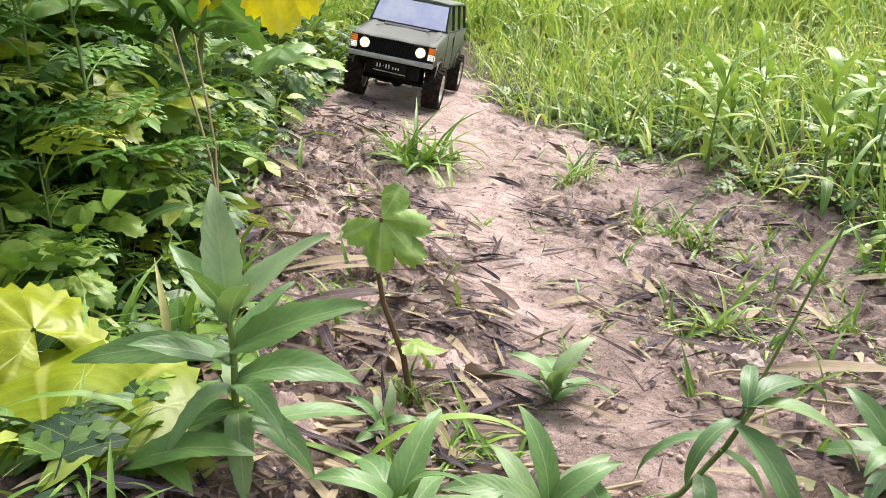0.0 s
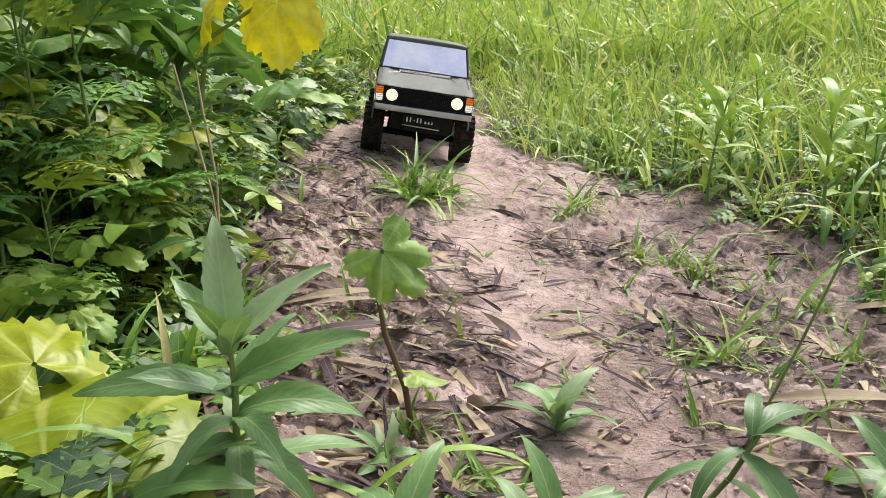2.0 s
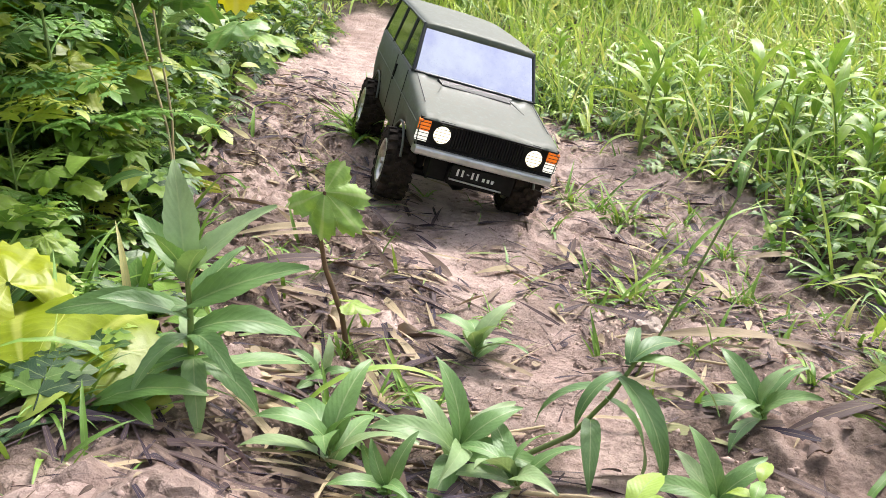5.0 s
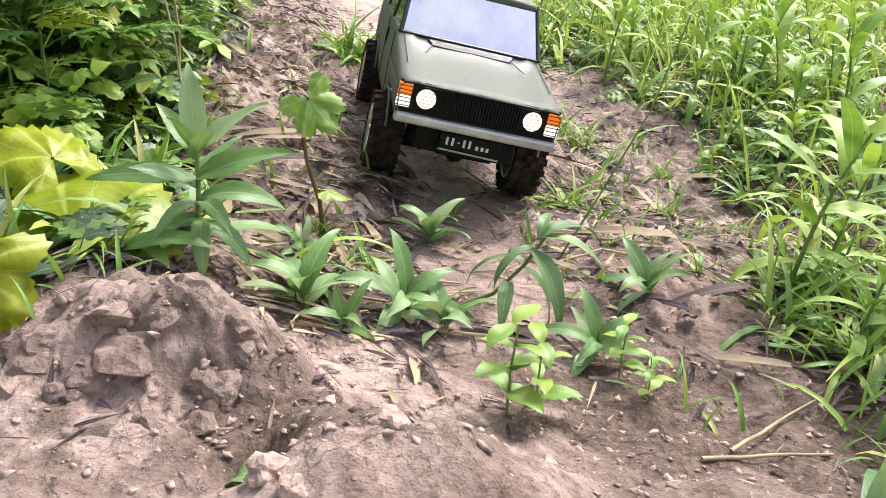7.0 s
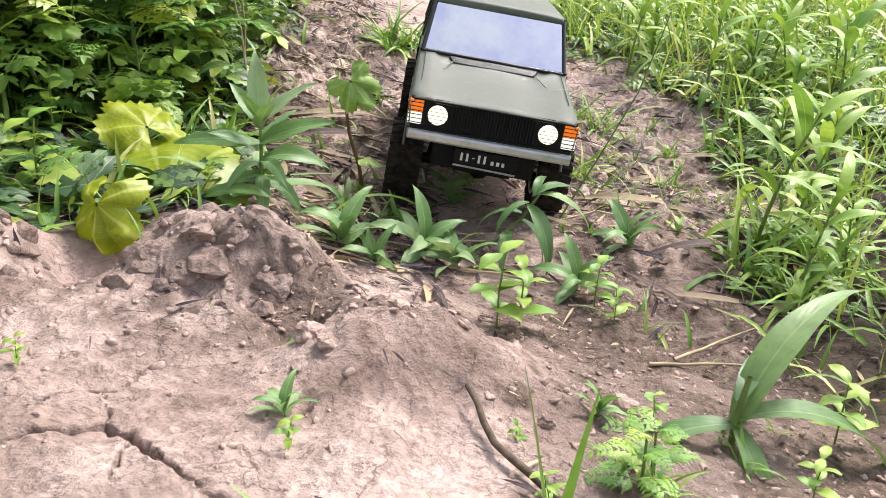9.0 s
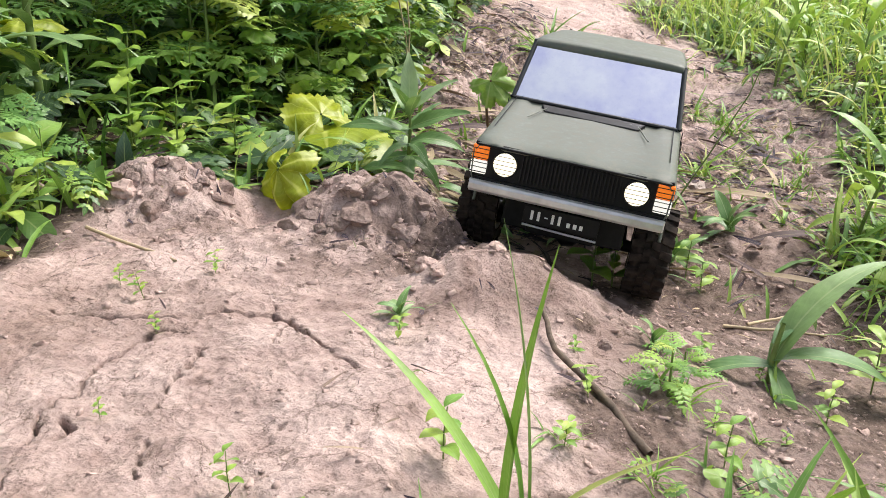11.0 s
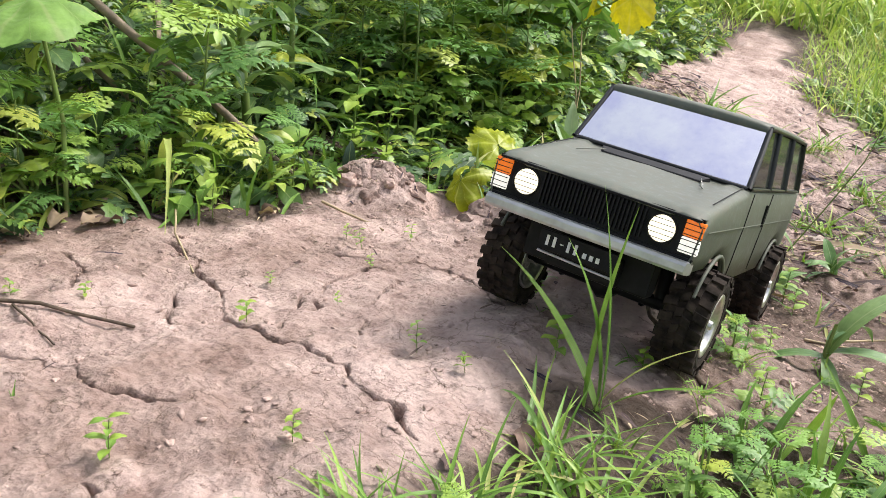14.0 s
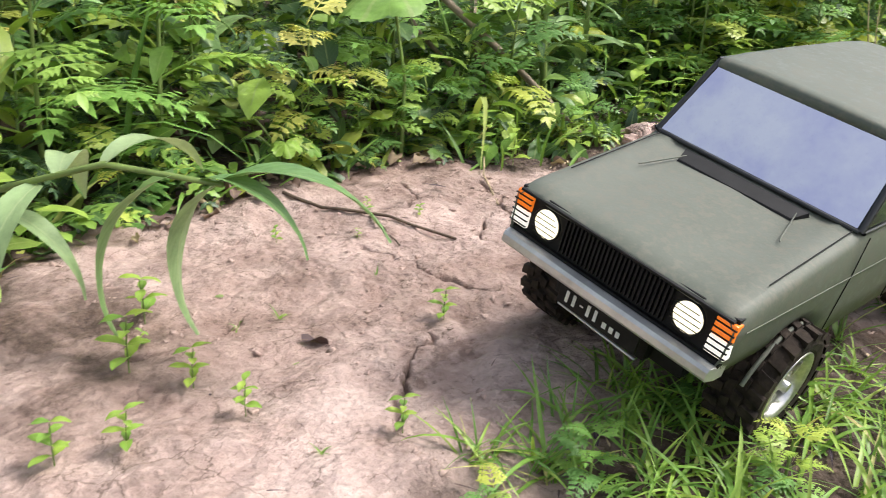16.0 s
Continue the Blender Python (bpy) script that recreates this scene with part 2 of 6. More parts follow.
KY = [-40, -3, -1.0, -0.4, -0.2, -0.1, 0.0, 0.12, 0.2, 0.3, 0.42, 0.55, 0.8, 1.2, 1.4, 1.6, 1.9, 2.2, 2.7, 4.0, 9.0, 30.0, 90.0]
KZ = [-0.3, 0.03, 0.036, 0.037, 0.040, 0.036, 0.030, 0.018, -0.004, -0.018, -0.028, -0.030, -0.024, 0.006, 0.026, 0.037, 0.049, 0.061, 0.11, 0.29, 1.05, 4.2, 13.0]
LY = [-3.0, -0.85, -0.6, -0.35, -0.2, -0.05, 0.10, 0.22, 0.30, 0.40, 0.55, 0.65, 0.80, 1.0, 1.15, 1.3, 1.7, 2.0, 2.5, 3.2]
LX = [-0.3, -0.30, -0.42, -0.43, -0.43, -0.34, -0.31, -0.33, -0.17, -0.10, -0.12, -0.15, -0.20, -0.23, -0.24, -0.25, -0.28, -0.26, -0.24, -0.16]
RX = [0.1, 0.12, 0.10, 0.075, 0.14, 0.40, 0.46, 0.43, 0.38, 0.37, 0.42, 0.50, 0.55, 0.54, 0.53, 0.51, 0.38, 0.12, 0.03, -0.14]
CRACKS = [[(-.10, -.275), (-.139, -.194), (-.137, -.165), (-.139, -.13), (-.133, -.093), (-.116, -.075), (-.116, -.049), (-.097, -.024), (-.067, -.022), (-.039, -.042), (-.003, -.073), (.025, -.09)],
          [(-.16, -.285), (-.122, -.291), (-.095, -.296), (-.055, -.306), (-.029, -.305), (0, -.319), (.033, -.334), (.069, -.363)],
          [(-.078, -.183), (-.09, -.158), (-.09, -.135), (-.089, -.11), (-.097, -.094)], [(-.049, -.073), (-.048, -.042)], [(-.07, -.02), (-.082, .009), (-.081, .041)],
          [(-.065, -.216), (-.047, -.25)], [(-.123, -.018), (-.107, .002), (-.087, .015)], [(-.133, -.057), (-.171, -.082), (-.226, -.085)], [(-.123, -.205), (-.108, -.221), (-.111, -.23)],
          [(.001, -.196), (.001, -.18), (.003, -.171)], [(-.306, -.364), (-.30, -.329), (-.311, -.301), (-.36, -.27)], [(-.181, -.331), (-.226, -.282), (-.242, -.243)], [(-.16, -.285), (-.20, -.24), (-.27, -.20), (-.33, -.19)],
          [(-.24, -.45), (-.19, -.42), (-.15, -.44), (-.09, -.42)], [(-.06, -.52), (-.03, -.58), (.01, -.62)], [(-.20, -.60), (-.16, -.66), (-.17, -.72)]]


def bare(x, y):
    """How bare the ground is: 1 on the trodden clay, 0 in the growth beside it."""
    wob = 0.05 * fbm(x, y, 6, 3, 11)
    lx, rx = np.interp(y, LY, LX), np.interp(y, LY, RX)
    d = np.minimum(x - lx, rx - x) + wob
    return np.clip(d / 0.05 + 0.5, 0, 1)


def bump_at(x, y, cx, cy, rx, ry, h, p=2.0):
    r = ((x - cx) / rx) ** 2 + ((y - cy) / ry) ** 2
    return h * np.exp(-r ** (p / 2))


def land(x, y):
    """The ground's height, without its finest relief."""
    x, y = np.asarray(x, float), np.asarray(y, float)
    z = np.interp(y, KY, KZ)
    side = np.interp(y, [-0.5, -0.2, 0.05, 0.2, 0.5, 1.0, 2.2, 3.0], [0.06, 0.06, 0.06, 0.02, 0.0, 0.0, 0.0, 0.0])
    far = np.interp(y, [2.0, 4.0], [1.0, 0.35])
    right = np.clip(x - side, 0, 0.32)
    left = np.clip(-x, 0, 0.4) * np.interp(y, [0.1, 0.4, 0.8, 1.2], [0.03, 0.08, 0.12, 0.19])
    z = z - np.interp(y, [0.1, 0.35, 0.75, 1.1], [0.2, 0.13, 0.13, 0.2]) * right * far + left * far
    z = z + 0.10 * np.clip(-x - 0.45, 0, 1.2) * far + 0.06 * np.clip(x - 0.5, 0, 2) * far
    # broken clay lumps at the brink of the shelf
    z = z + bump_at(x, y, -0.085, 0.205, 0.066, 0.060, 0.056, 2.1) + bump_at(x, y, -0.015, 0.195, 0.050, 0.036, 0.040, 2.6)
    z = z + bump_at(x, y, -0.285, 0.185, 0.070, 0.055, 0.055, 2.4) + bump_at(x, y, -0.345, 0.12, 0.05, 0.05, 0.018)
    z = z + bump_at(x, y, 0.105, 0.105, 0.085, 0.060, 0.034, 3) + bump_at(x, y, 0.05, 0.07, 0.05, 0.04, 0.012)
    z = z - bump_at(x, y, -0.19, 0.21, 0.035, 0.05, 0.03) - bump_at(x, y, 0.012, 0.105, 0.018, 0.02, 0.022)
    z = z + bump_at(x, y, 0.32, 0.55, 0.14, 0.16, 0.030) + bump_at(x, y, -0.02, 0.72, 0.08, 0.14, 0.015)
    z = z + bump_at(x, y, -0.15, 0.40, 0.09, 0.14, 0.040) + bump_at(x, y, -0.40, 0.42, 0.18, 0.2, 0.03)
    z = z + 0.007 * fbm(x, y, 5, 3, 3) + np.clip(np.abs(y) - 3, 0, 20) * 0.01 * fbm(x, y, 0.5, 3, 5)
    return z


def seg_dist(x, y, line):
    best = np.full(x.shape, 9.0)
    for (ax, ay), (bx, by) in zip(line, line[1:]):
        dx, dy = bx - ax, by - ay
        s = np.clip(((x - ax) * dx + (y - ay) * dy) / (dx * dx + dy * dy), 0, 1)
        best = np.minimum(best, np.hypot(x - ax - s * dx, y - ay - s * dy))
    return best


def crack_mask(x, y):
    out = np.zeros(np.shape(x))
    near = (np.abs(x) < 0.6) & (y > -0.8) & (y < 0.3)
    if near.any():
        xn, yn = x[near] + 0.008 * fbm(x[near], y[near], 22, 4, 51, 0.65), y[near] + 0.008 * fbm(x[near], y[near], 22, 4, 57, 0.65)
        m = np.zeros(xn.shape)
        for k, line in enumerate(CRACKS):
            w = (0.0018 if k < 3 else 0.0012) * np.clip(0.9 + 0.9 * vnoise(xn * 26, yn * 26, 61 + k), 0.15, 2)
            m = np.maximum(m, np.exp(-(seg_dist(xn, yn, line) / w) ** 2))
        out[near] = m
    return out


def plates(x, y):
    """Broken blocks of clay at the brink: each cell tips up or down, with gaps between."""
    out = np.zeros(np.shape(x))
    near = (x > -0.40) & (x < 0.19) & (y > 0.055) & (y < 0.27)
    if near.any():
        r2 = np.random.RandomState(8)
        px, py, ph = r2.uniform(-0.42, 0.2, 150), r2.uniform(0.04, 0.28, 150), r2.uniform(-1, 1, 150)
        xn, yn = x[near] + 0.006 * fbm(x[near], y[near], 40, 2, 81), y[near] + 0.006 * fbm(x[near], y[near], 40, 2, 83)
        d = np.hypot(xn[:, None] - px, yn[:, None] - py)
        i = np.argpartition(d, 1, axis=1)[:, :2]
        rows = np.arange(len(xn))
        a, b = d[rows, i[:, 0]], d[rows, i[:, 1]]
        first = np.where(a < b, i[:, 0], i[:, 1])
        gap = np.abs(b - a)
        out[near] = 0.0035 * ph[first] - 0.005 * np.exp(-(gap / 0.0028) ** 2)
    m = bump_at(x, y, -0.08, 0.19, 0.10, 0.06, 1.0, 4) + bump_at(x, y, -0.29, 0.17, 0.09, 0.065, 1.0, 4) + 0.5 * bump_at(x, y, 0.10, 0.13, 0.09, 0.05, 1.0, 4)
    return out * np.clip(m, 0, 1) * np.where(x > -0.2, 0.45, 1.0)


def ground_height(x, y):
    z = land(x, y)
    b = bare(x, y)
    side = np.clip(np.abs(x - np.interp(y, [0.3, 0.8, 1.4, 2.0], [0.12, 0.12, 0.0, -0.08])) / 0.10 - 0.35, 0.12, 1)
    side = np.where(y < 0.3, 0.7, side)
    z = z + 0.0052 * side * fbm(x, y, 28, 4, 21, 0.6)
    rough = np.clip(fbm(x, y, 4, 2, 31) * 0.9 + 0.25, 0, 1)
    lumps = 0.35 * np.exp(-((np.hypot((x + 0.12) / 0.34, (y - 0.17) / 0.10)) ** 4)) + np.interp(y, [0.35, 0.5, 1.3, 1.6], [0, 1, 1, 0.4]) * 0.8
    z = z + 0.0088 * side * np.clip(lumps + 0.25 * rough, 0, 1.3) * np.maximum(fbm(x, y, 55, 3, 41, 0.6), -0.6)
    mounds = bump_at(x, y, -0.10, 0.20, 0.09, 0.06, 1.0, 4) + bump_at(x, y, -0.30, 0.17, 0.09, 0.07, 1.0, 4)
    z = z + 0.0040 * mounds * fbm(x, y, 20, 4, 47, 0.45)
    z = z - 0.016 * crack_mask(x, y) + plates(x, y)
    return z, b


def crumbled(x, y):
    """Where the clay is broken into damp darker crumbs."""
    a = 0.7 * np.exp(-((x + 0.05) / 0.20) ** 4 - ((y - 0.14) / 0.06) ** 4) + np.interp(y, [0.26, 0.36, 0.75, 1.1, 1.6], [0.25, 1.25, 1.05, 0.6, 0.15])
    side = np.where(y > 0.45, np.clip(np.abs(x - np.interp(y, [0.3, 0.8, 1.4], [0.14, 0.13, 0.02])) / 0.07 - 0.3, 0.52, 1.4), 1)
    a = np.maximum(a, 2.4 * np.clip((x - 0.13) / 0.05, 0, 1) * np.interp(y, [-0.30, -0.16, 0.35, 0.45], [0, 1, 1, 0]))
    side = np.where((y > 0.45) & (x > 0.2), np.minimum(side, 0.7), side)
    a = np.maximum(a, 1.4 * bump_at(x, y, -0.24, -0.78, 0.11, 0.13, 1.0))
    a = a * (1 - 0.35 * np.clip(bump_at(x, y, -0.095, 0.20, 0.085, 0.06, 1.0, 4) + bump_at(x, y, -0.285, 0.185, 0.08, 0.06, 1.0, 4), 0, 1))
    gully = 0.7 * np.clip((x - 0.15) / 0.06, 0, 1) * np.interp(y, [-0.30, -0.16, 0.35, 0.45], [0, 1, 1, 0])
    return np.maximum(gully, np.clip(a * side, 0, 1.4) * np.clip(fbm(x, y, 16, 4, 71, 0.65) * 1.3 + 0.55, 0, 0.95 / np.clip(a * side, 1, 1.4)))


def grow(a, first, ratio, n, sign):
    out = []
    for _ in range(n):
        a += sign * first
        out.append(a)
        first *= ratio
    return out


def build_ground():
    xs = np.array(grow(-0.6, 0.010, 1.17, 42, -1)[::-1] + list(np.linspace(-0.6, -0.364, 60)) + list(np.linspace(-0.36, 0.10, 300)) + list(np.linspace(0.1035, 0.55, 128)) + grow(0.55, 0.010, 1.17, 42, 1))
    ys = np.array(grow(-0.85, 0.010, 1.17, 40, -1)[::-1] + list(np.linspace(-0.85, -0.604, 62)) + list(np.linspace(-0.6, 0.06, 430)) + list(np.linspace(0.063, 0.45, 130)) + list(np.linspace(0.456, 2.3, 300)) + grow(2.3, 0.010, 1.13, 60, 1))
    X, Y = np.meshgrid(xs, ys)
    z, b = ground_height(X.ravel(), Y.ravel())
    nx, ny = len(xs), len(ys)
    me = bpy.data.meshes.new("ground")
    V = np.stack([X.ravel(), Y.ravel(), z], 1)
    # broken faces of the lumps
    lump = np.clip(bump_at(V[:, 0], V[:, 1], -0.08, 0.18, 0.12, 0.075, 1.0, 4) + bump_at(V[:, 0], V[:, 1], -0.29, 0.165, 0.09, 0.075, 1.0, 4), 0, 1)
    V[:, 1] += 0.0028 * lump * fbm(V[:, 0], V[:, 2] * 1.6 + 3, 48, 4, 91, 0.6)
    V[:, 0] += 0.0024 * lump * fbm(V[:, 2] * 1.6, V[:, 1], 60, 3, 97, 0.6)
    i = (np.arange(ny - 1)[:, None] * nx + np.arange(nx - 1)).ravel()
    quads_mesh(me, V, np.stack([i, i + 1, i + nx + 1, i + nx], 1))
    at = me.attributes.new("humus", "FLOAT", "POINT")
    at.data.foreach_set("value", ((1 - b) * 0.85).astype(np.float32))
    # crack_mask puts crack shade into the colour, beside the damp crumbs
    at = me.attributes.new("crumbs", "FLOAT", "POINT")
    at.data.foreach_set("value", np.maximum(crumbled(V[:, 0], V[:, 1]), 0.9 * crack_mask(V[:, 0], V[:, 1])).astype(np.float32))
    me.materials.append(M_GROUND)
    return tagged(new("ground", me), "bare pinkish clay track with cracks, rising to a meadow", "ground", kind="structure")


def quads_mesh(me, V, Q, uv=None):
    """Fill a mesh with vertices and four-cornered faces, all smooth; uv is given vertex by vertex."""
    me.vertices.add(len(V))
    me.vertices.foreach_set("co", np.ascontiguousarray(V, np.float32).ravel())
    me.loops.add(Q.size)
    me.loops.foreach_set("vertex_index", np.ascontiguousarray(Q, np.int32).ravel())
    me.polygons.add(len(Q))
    me.polygons.foreach_set("loop_start", np.arange(0, Q.size, 4, dtype=np.int32))
    me.update(calc_edges=True)
    me.polygons.foreach_set("use_smooth", np.ones(len(Q), bool))
    if uv is not None:
        lay = me.uv_layers.new(name="UVMap")
        lay.data.foreach_set("uv", np.ascontiguousarray(uv[Q.ravel()], np.float32).ravel())


ground = build_ground()


# ---- helpers for things ----
def part(name, bm, material, parent, label="", smooth=False):
    me = bpy.data.meshes.new(name)
    bm.to_mesh(me)
    bm.free()
    if smooth:
        for f in me.polygons:
            f.use_smooth = True
    me.materials.append(material)
    ob = new(name, me)
    ob.parent = parent
    if label:
        tagged(ob, label)
    return ob


def sheet(name, V, Q, uv, material, parent=None):
    me = bpy.data.meshes.new(name)
    quads_mesh(me, V, Q, uv)
    me.materials.append(material)
    ob = new(name, me)
    ob.parent = parent
    return ob


def box(bm, x0, x1, y0, y1, z0, z1, bevel=0.0):
    g = bmesh.ops.create_cube(bm, size=1.0, matrix=Matrix.Translation(((x0 + x1) / 2, (y0 + y1) / 2, (z0 + z1) / 2)) @ Matrix.Diagonal((x1 - x0, y1 - y0, z1 - z0, 1)))
    if bevel:
        edges = list({e for v in g["verts"] for e in v.link_edges})
        bmesh.ops.bevel(bm, geom=edges, offset=bevel, segments=2, affect="EDGES", profile=0.6)
    return bm


def tube(points, radii, sides=6):
    """A tapered round bar along points: vertices, faces, uv."""
    P = [Vector(p) for p in points]
    V, Q, U = [], [], []
    up = Vector((0.3, 0.9, 0.2))
    for k, p in enumerate(P):
        d = (P[min(k + 1, len(P) - 1)] - P[max(k - 1, 0)]).normalized()
        a = d.cross(up).normalized()
        b = d.cross(a)
        for j in range(sides):
            w = 2 * math.pi * j / sides
            V.append(p + (a * math.cos(w) + b * math.sin(w)) * radii[k])
            U.append((0.25, k / len(P)))
    for k in range(len(P) - 1):
        for j in range(sides):
            Q.append((k * sides + j, k * sides + (j + 1) % sides, (k + 1) * sides + (j + 1) % sides, (k + 1) * sides + j))
    return np.array(V), np.array(Q), np.array(U)


# ---- the model car ----
M_PAINT, _n, _l, _p = mat_new("olive_paint")
_t1, _t2, _t3 = noise_tex(_n, _l, 14, 6, 0.65), noise_tex(_n, _l, 130, 6, 0.7), noise_tex(_n, _l, 420, 3, 0.5)
_c = ramp(_n, [(0.35, (0.098, 0.110, 0.086)), (0.7, (0.128, 0.140, 0.114))])
_l.new(_t1.outputs["Fac"], _c.inputs["Fac"])
_d = ramp(_n, [(0.47, (0, 0, 0)), (0.62, (0.75, 0.75, 0.75))])
_l.new(_t2.outputs["Fac"], _d.inputs["Fac"])
_col = mix_col(_n, _l, _d.outputs["Color"], _c.outputs["Color"], (0.155, 0.15, 0.12))
_l.new(_col, _p.inputs["Base Color"])
_r = ramp(_n, [(0.3, (0.42, 0.42, 0.42)), (0.7, (0.68, 0.68, 0.68))])
_l.new(_t2.outputs["Fac"], _r.inputs["Fac"])
_l.new(_r.outputs["Color"], _p.inputs["Roughness"])
_l.new(bump(_n, _l, _t3.outputs["Fac"], 0.12, 0.001), _p.inputs["Normal"])
_p.inputs["Coat Weight"].default_value, _p.inputs["Coat Roughness"].default_value = 0.04, 0.35
_p.inputs["Specular IOR Level"].default_value = 0.34
M_BLACK = simple("black_plastic", (0.008, 0.008, 0.0085), 0.55, var=0.4, scale=120, spec=0.22)
M_TRIM = simple("black_window_trim", (0.015, 0.016, 0.017), 0.35, var=0.3, scale=80)
M_SILVER = simple("silver_bumper_paint", (0.55, 0.55, 0.54), 0.35, 0.55, var=0.18, scale=60)
M_CHROME = simple("satin_wheel_metal", (0.62, 0.60, 0.57), 0.3, 0.9, var=0.3, scale=150)
M_TYRE = simple("muddy_tyre_rubber", (0.030, 0.022, 0.017), 0.9, var=0.9, scale=70, bumps=0.9, spec=0.25)
M_ORANGE = simple("orange_lens", (0.75, 0.17, 0.02), 0.2, var=0.15, scale=200, emit=((1.0, 0.22, 0.02), 0.25))
M_WHITELENS = simple("white_lens", (0.75, 0.75, 0.72), 0.2, var=0.15, scale=200, emit=((1.0, 0.95, 0.85), 0.35))
M_LAMP = simple("lit_headlamp_glass", (0.85, 0.84, 0.8), 0.12, var=0.1, scale=300, emit=((1.0, 0.88, 0.62), 0.6))
M_MARKS = simple("white_plate_marks", (0.72, 0.72, 0.70), 0.5, var=0.1, scale=200)
# pale sky tint and faint cloud reflections are put into the mirror's colour
M_WINDSCREEN, _n, _l, _p = mat_new("mirrored_windscreen_film")
_t = noise_tex(_n, _l, 14, 5, 0.6)
_c = ramp(_n, [(0.36, (0.72, 0.72, 0.92)), (0.62, (0.97, 0.97, 1.0))])
_l.new(_t.outputs["Fac"], _c.inputs["Fac"])
_l.new(_c.outputs["Color"], _p.inputs["Base Color"])
_p.inputs["Metallic"].default_value, _p.inputs["Roughness"].default_value = 1.0, 0.12
M_GLASS, _n, _l, _p = mat_new("dark_side_glass")
_p.inputs["Base Color"].default_value = (0.03, 0.035, 0.03, 1)
_p.inputs["Roughness"].default_value = 0.08
_p.inputs["Specular IOR Level"].default_value = 0.8

S = 0.953
FRONT_AXLE, REAR_AXLE, HUB_X, HUB_Z, TYRE_R = -0.100, -0.415, 0.086, -0.075, 0.0462


def S3(*v):
    return tuple(S * a / 1000 for a in v)


def loft(sections):
    """A skin through rows of points (all rows alike in number)."""
    bm = bmesh.new()
    rows = [[bm.verts.new(p) for p in s] for s in sections]
    for a, b in zip(rows, rows[1:]):
        for k in range(len(a) - 1):
            bm.faces.new((a[k], a[k + 1], b[k + 1], b[k]))
    return bm, rows


def body_bottom(y):
    z = -52.0 if y < FRONT_AXLE / S * 1000 else -29.0
    for yc in (FRONT_AXLE / S * 1000, REAR_AXLE / S * 1000):
        d = 57 ** 2 - (y - yc) ** 2
        if d > 0:
            z = max(z, -76 + math.sqrt(d))
    return z


def body_half(y):
    """The outline of the right half at a station y (mm): from the sill over the waist to the middle."""
    zb = body_bottom(y)
    hood = 20 + (y + 4) / -154.0 * 21 if y > -158 else 43.0
    nose = max(0.0, (y + 14) / 14.0) if y > -14 else 0.0
    pinch = 1.0 - 0.025 * nose ** 2
    tail = max(0.0, (-500 - y) / 30.0)
    w = 96 * pinch - 3 * tail
    hood -= 4.5 * nose ** 2
    edge = 91 * pinch
    zs = [zb, zb + 0.45 * (6 - zb), 6.0, 12.0, hood - 5, hood - 1.0, hood, hood + 1.2, hood - 1.2, hood - 0.2, hood + 0.6]
    xsn = [w - 5, w - 1, w, w - 0.6, w - 2.0, edge, edge - 5, edge - 16, edge - 24, 30, 0]
    return [(x, y, z) for x, z in zip(xsn, zs)]


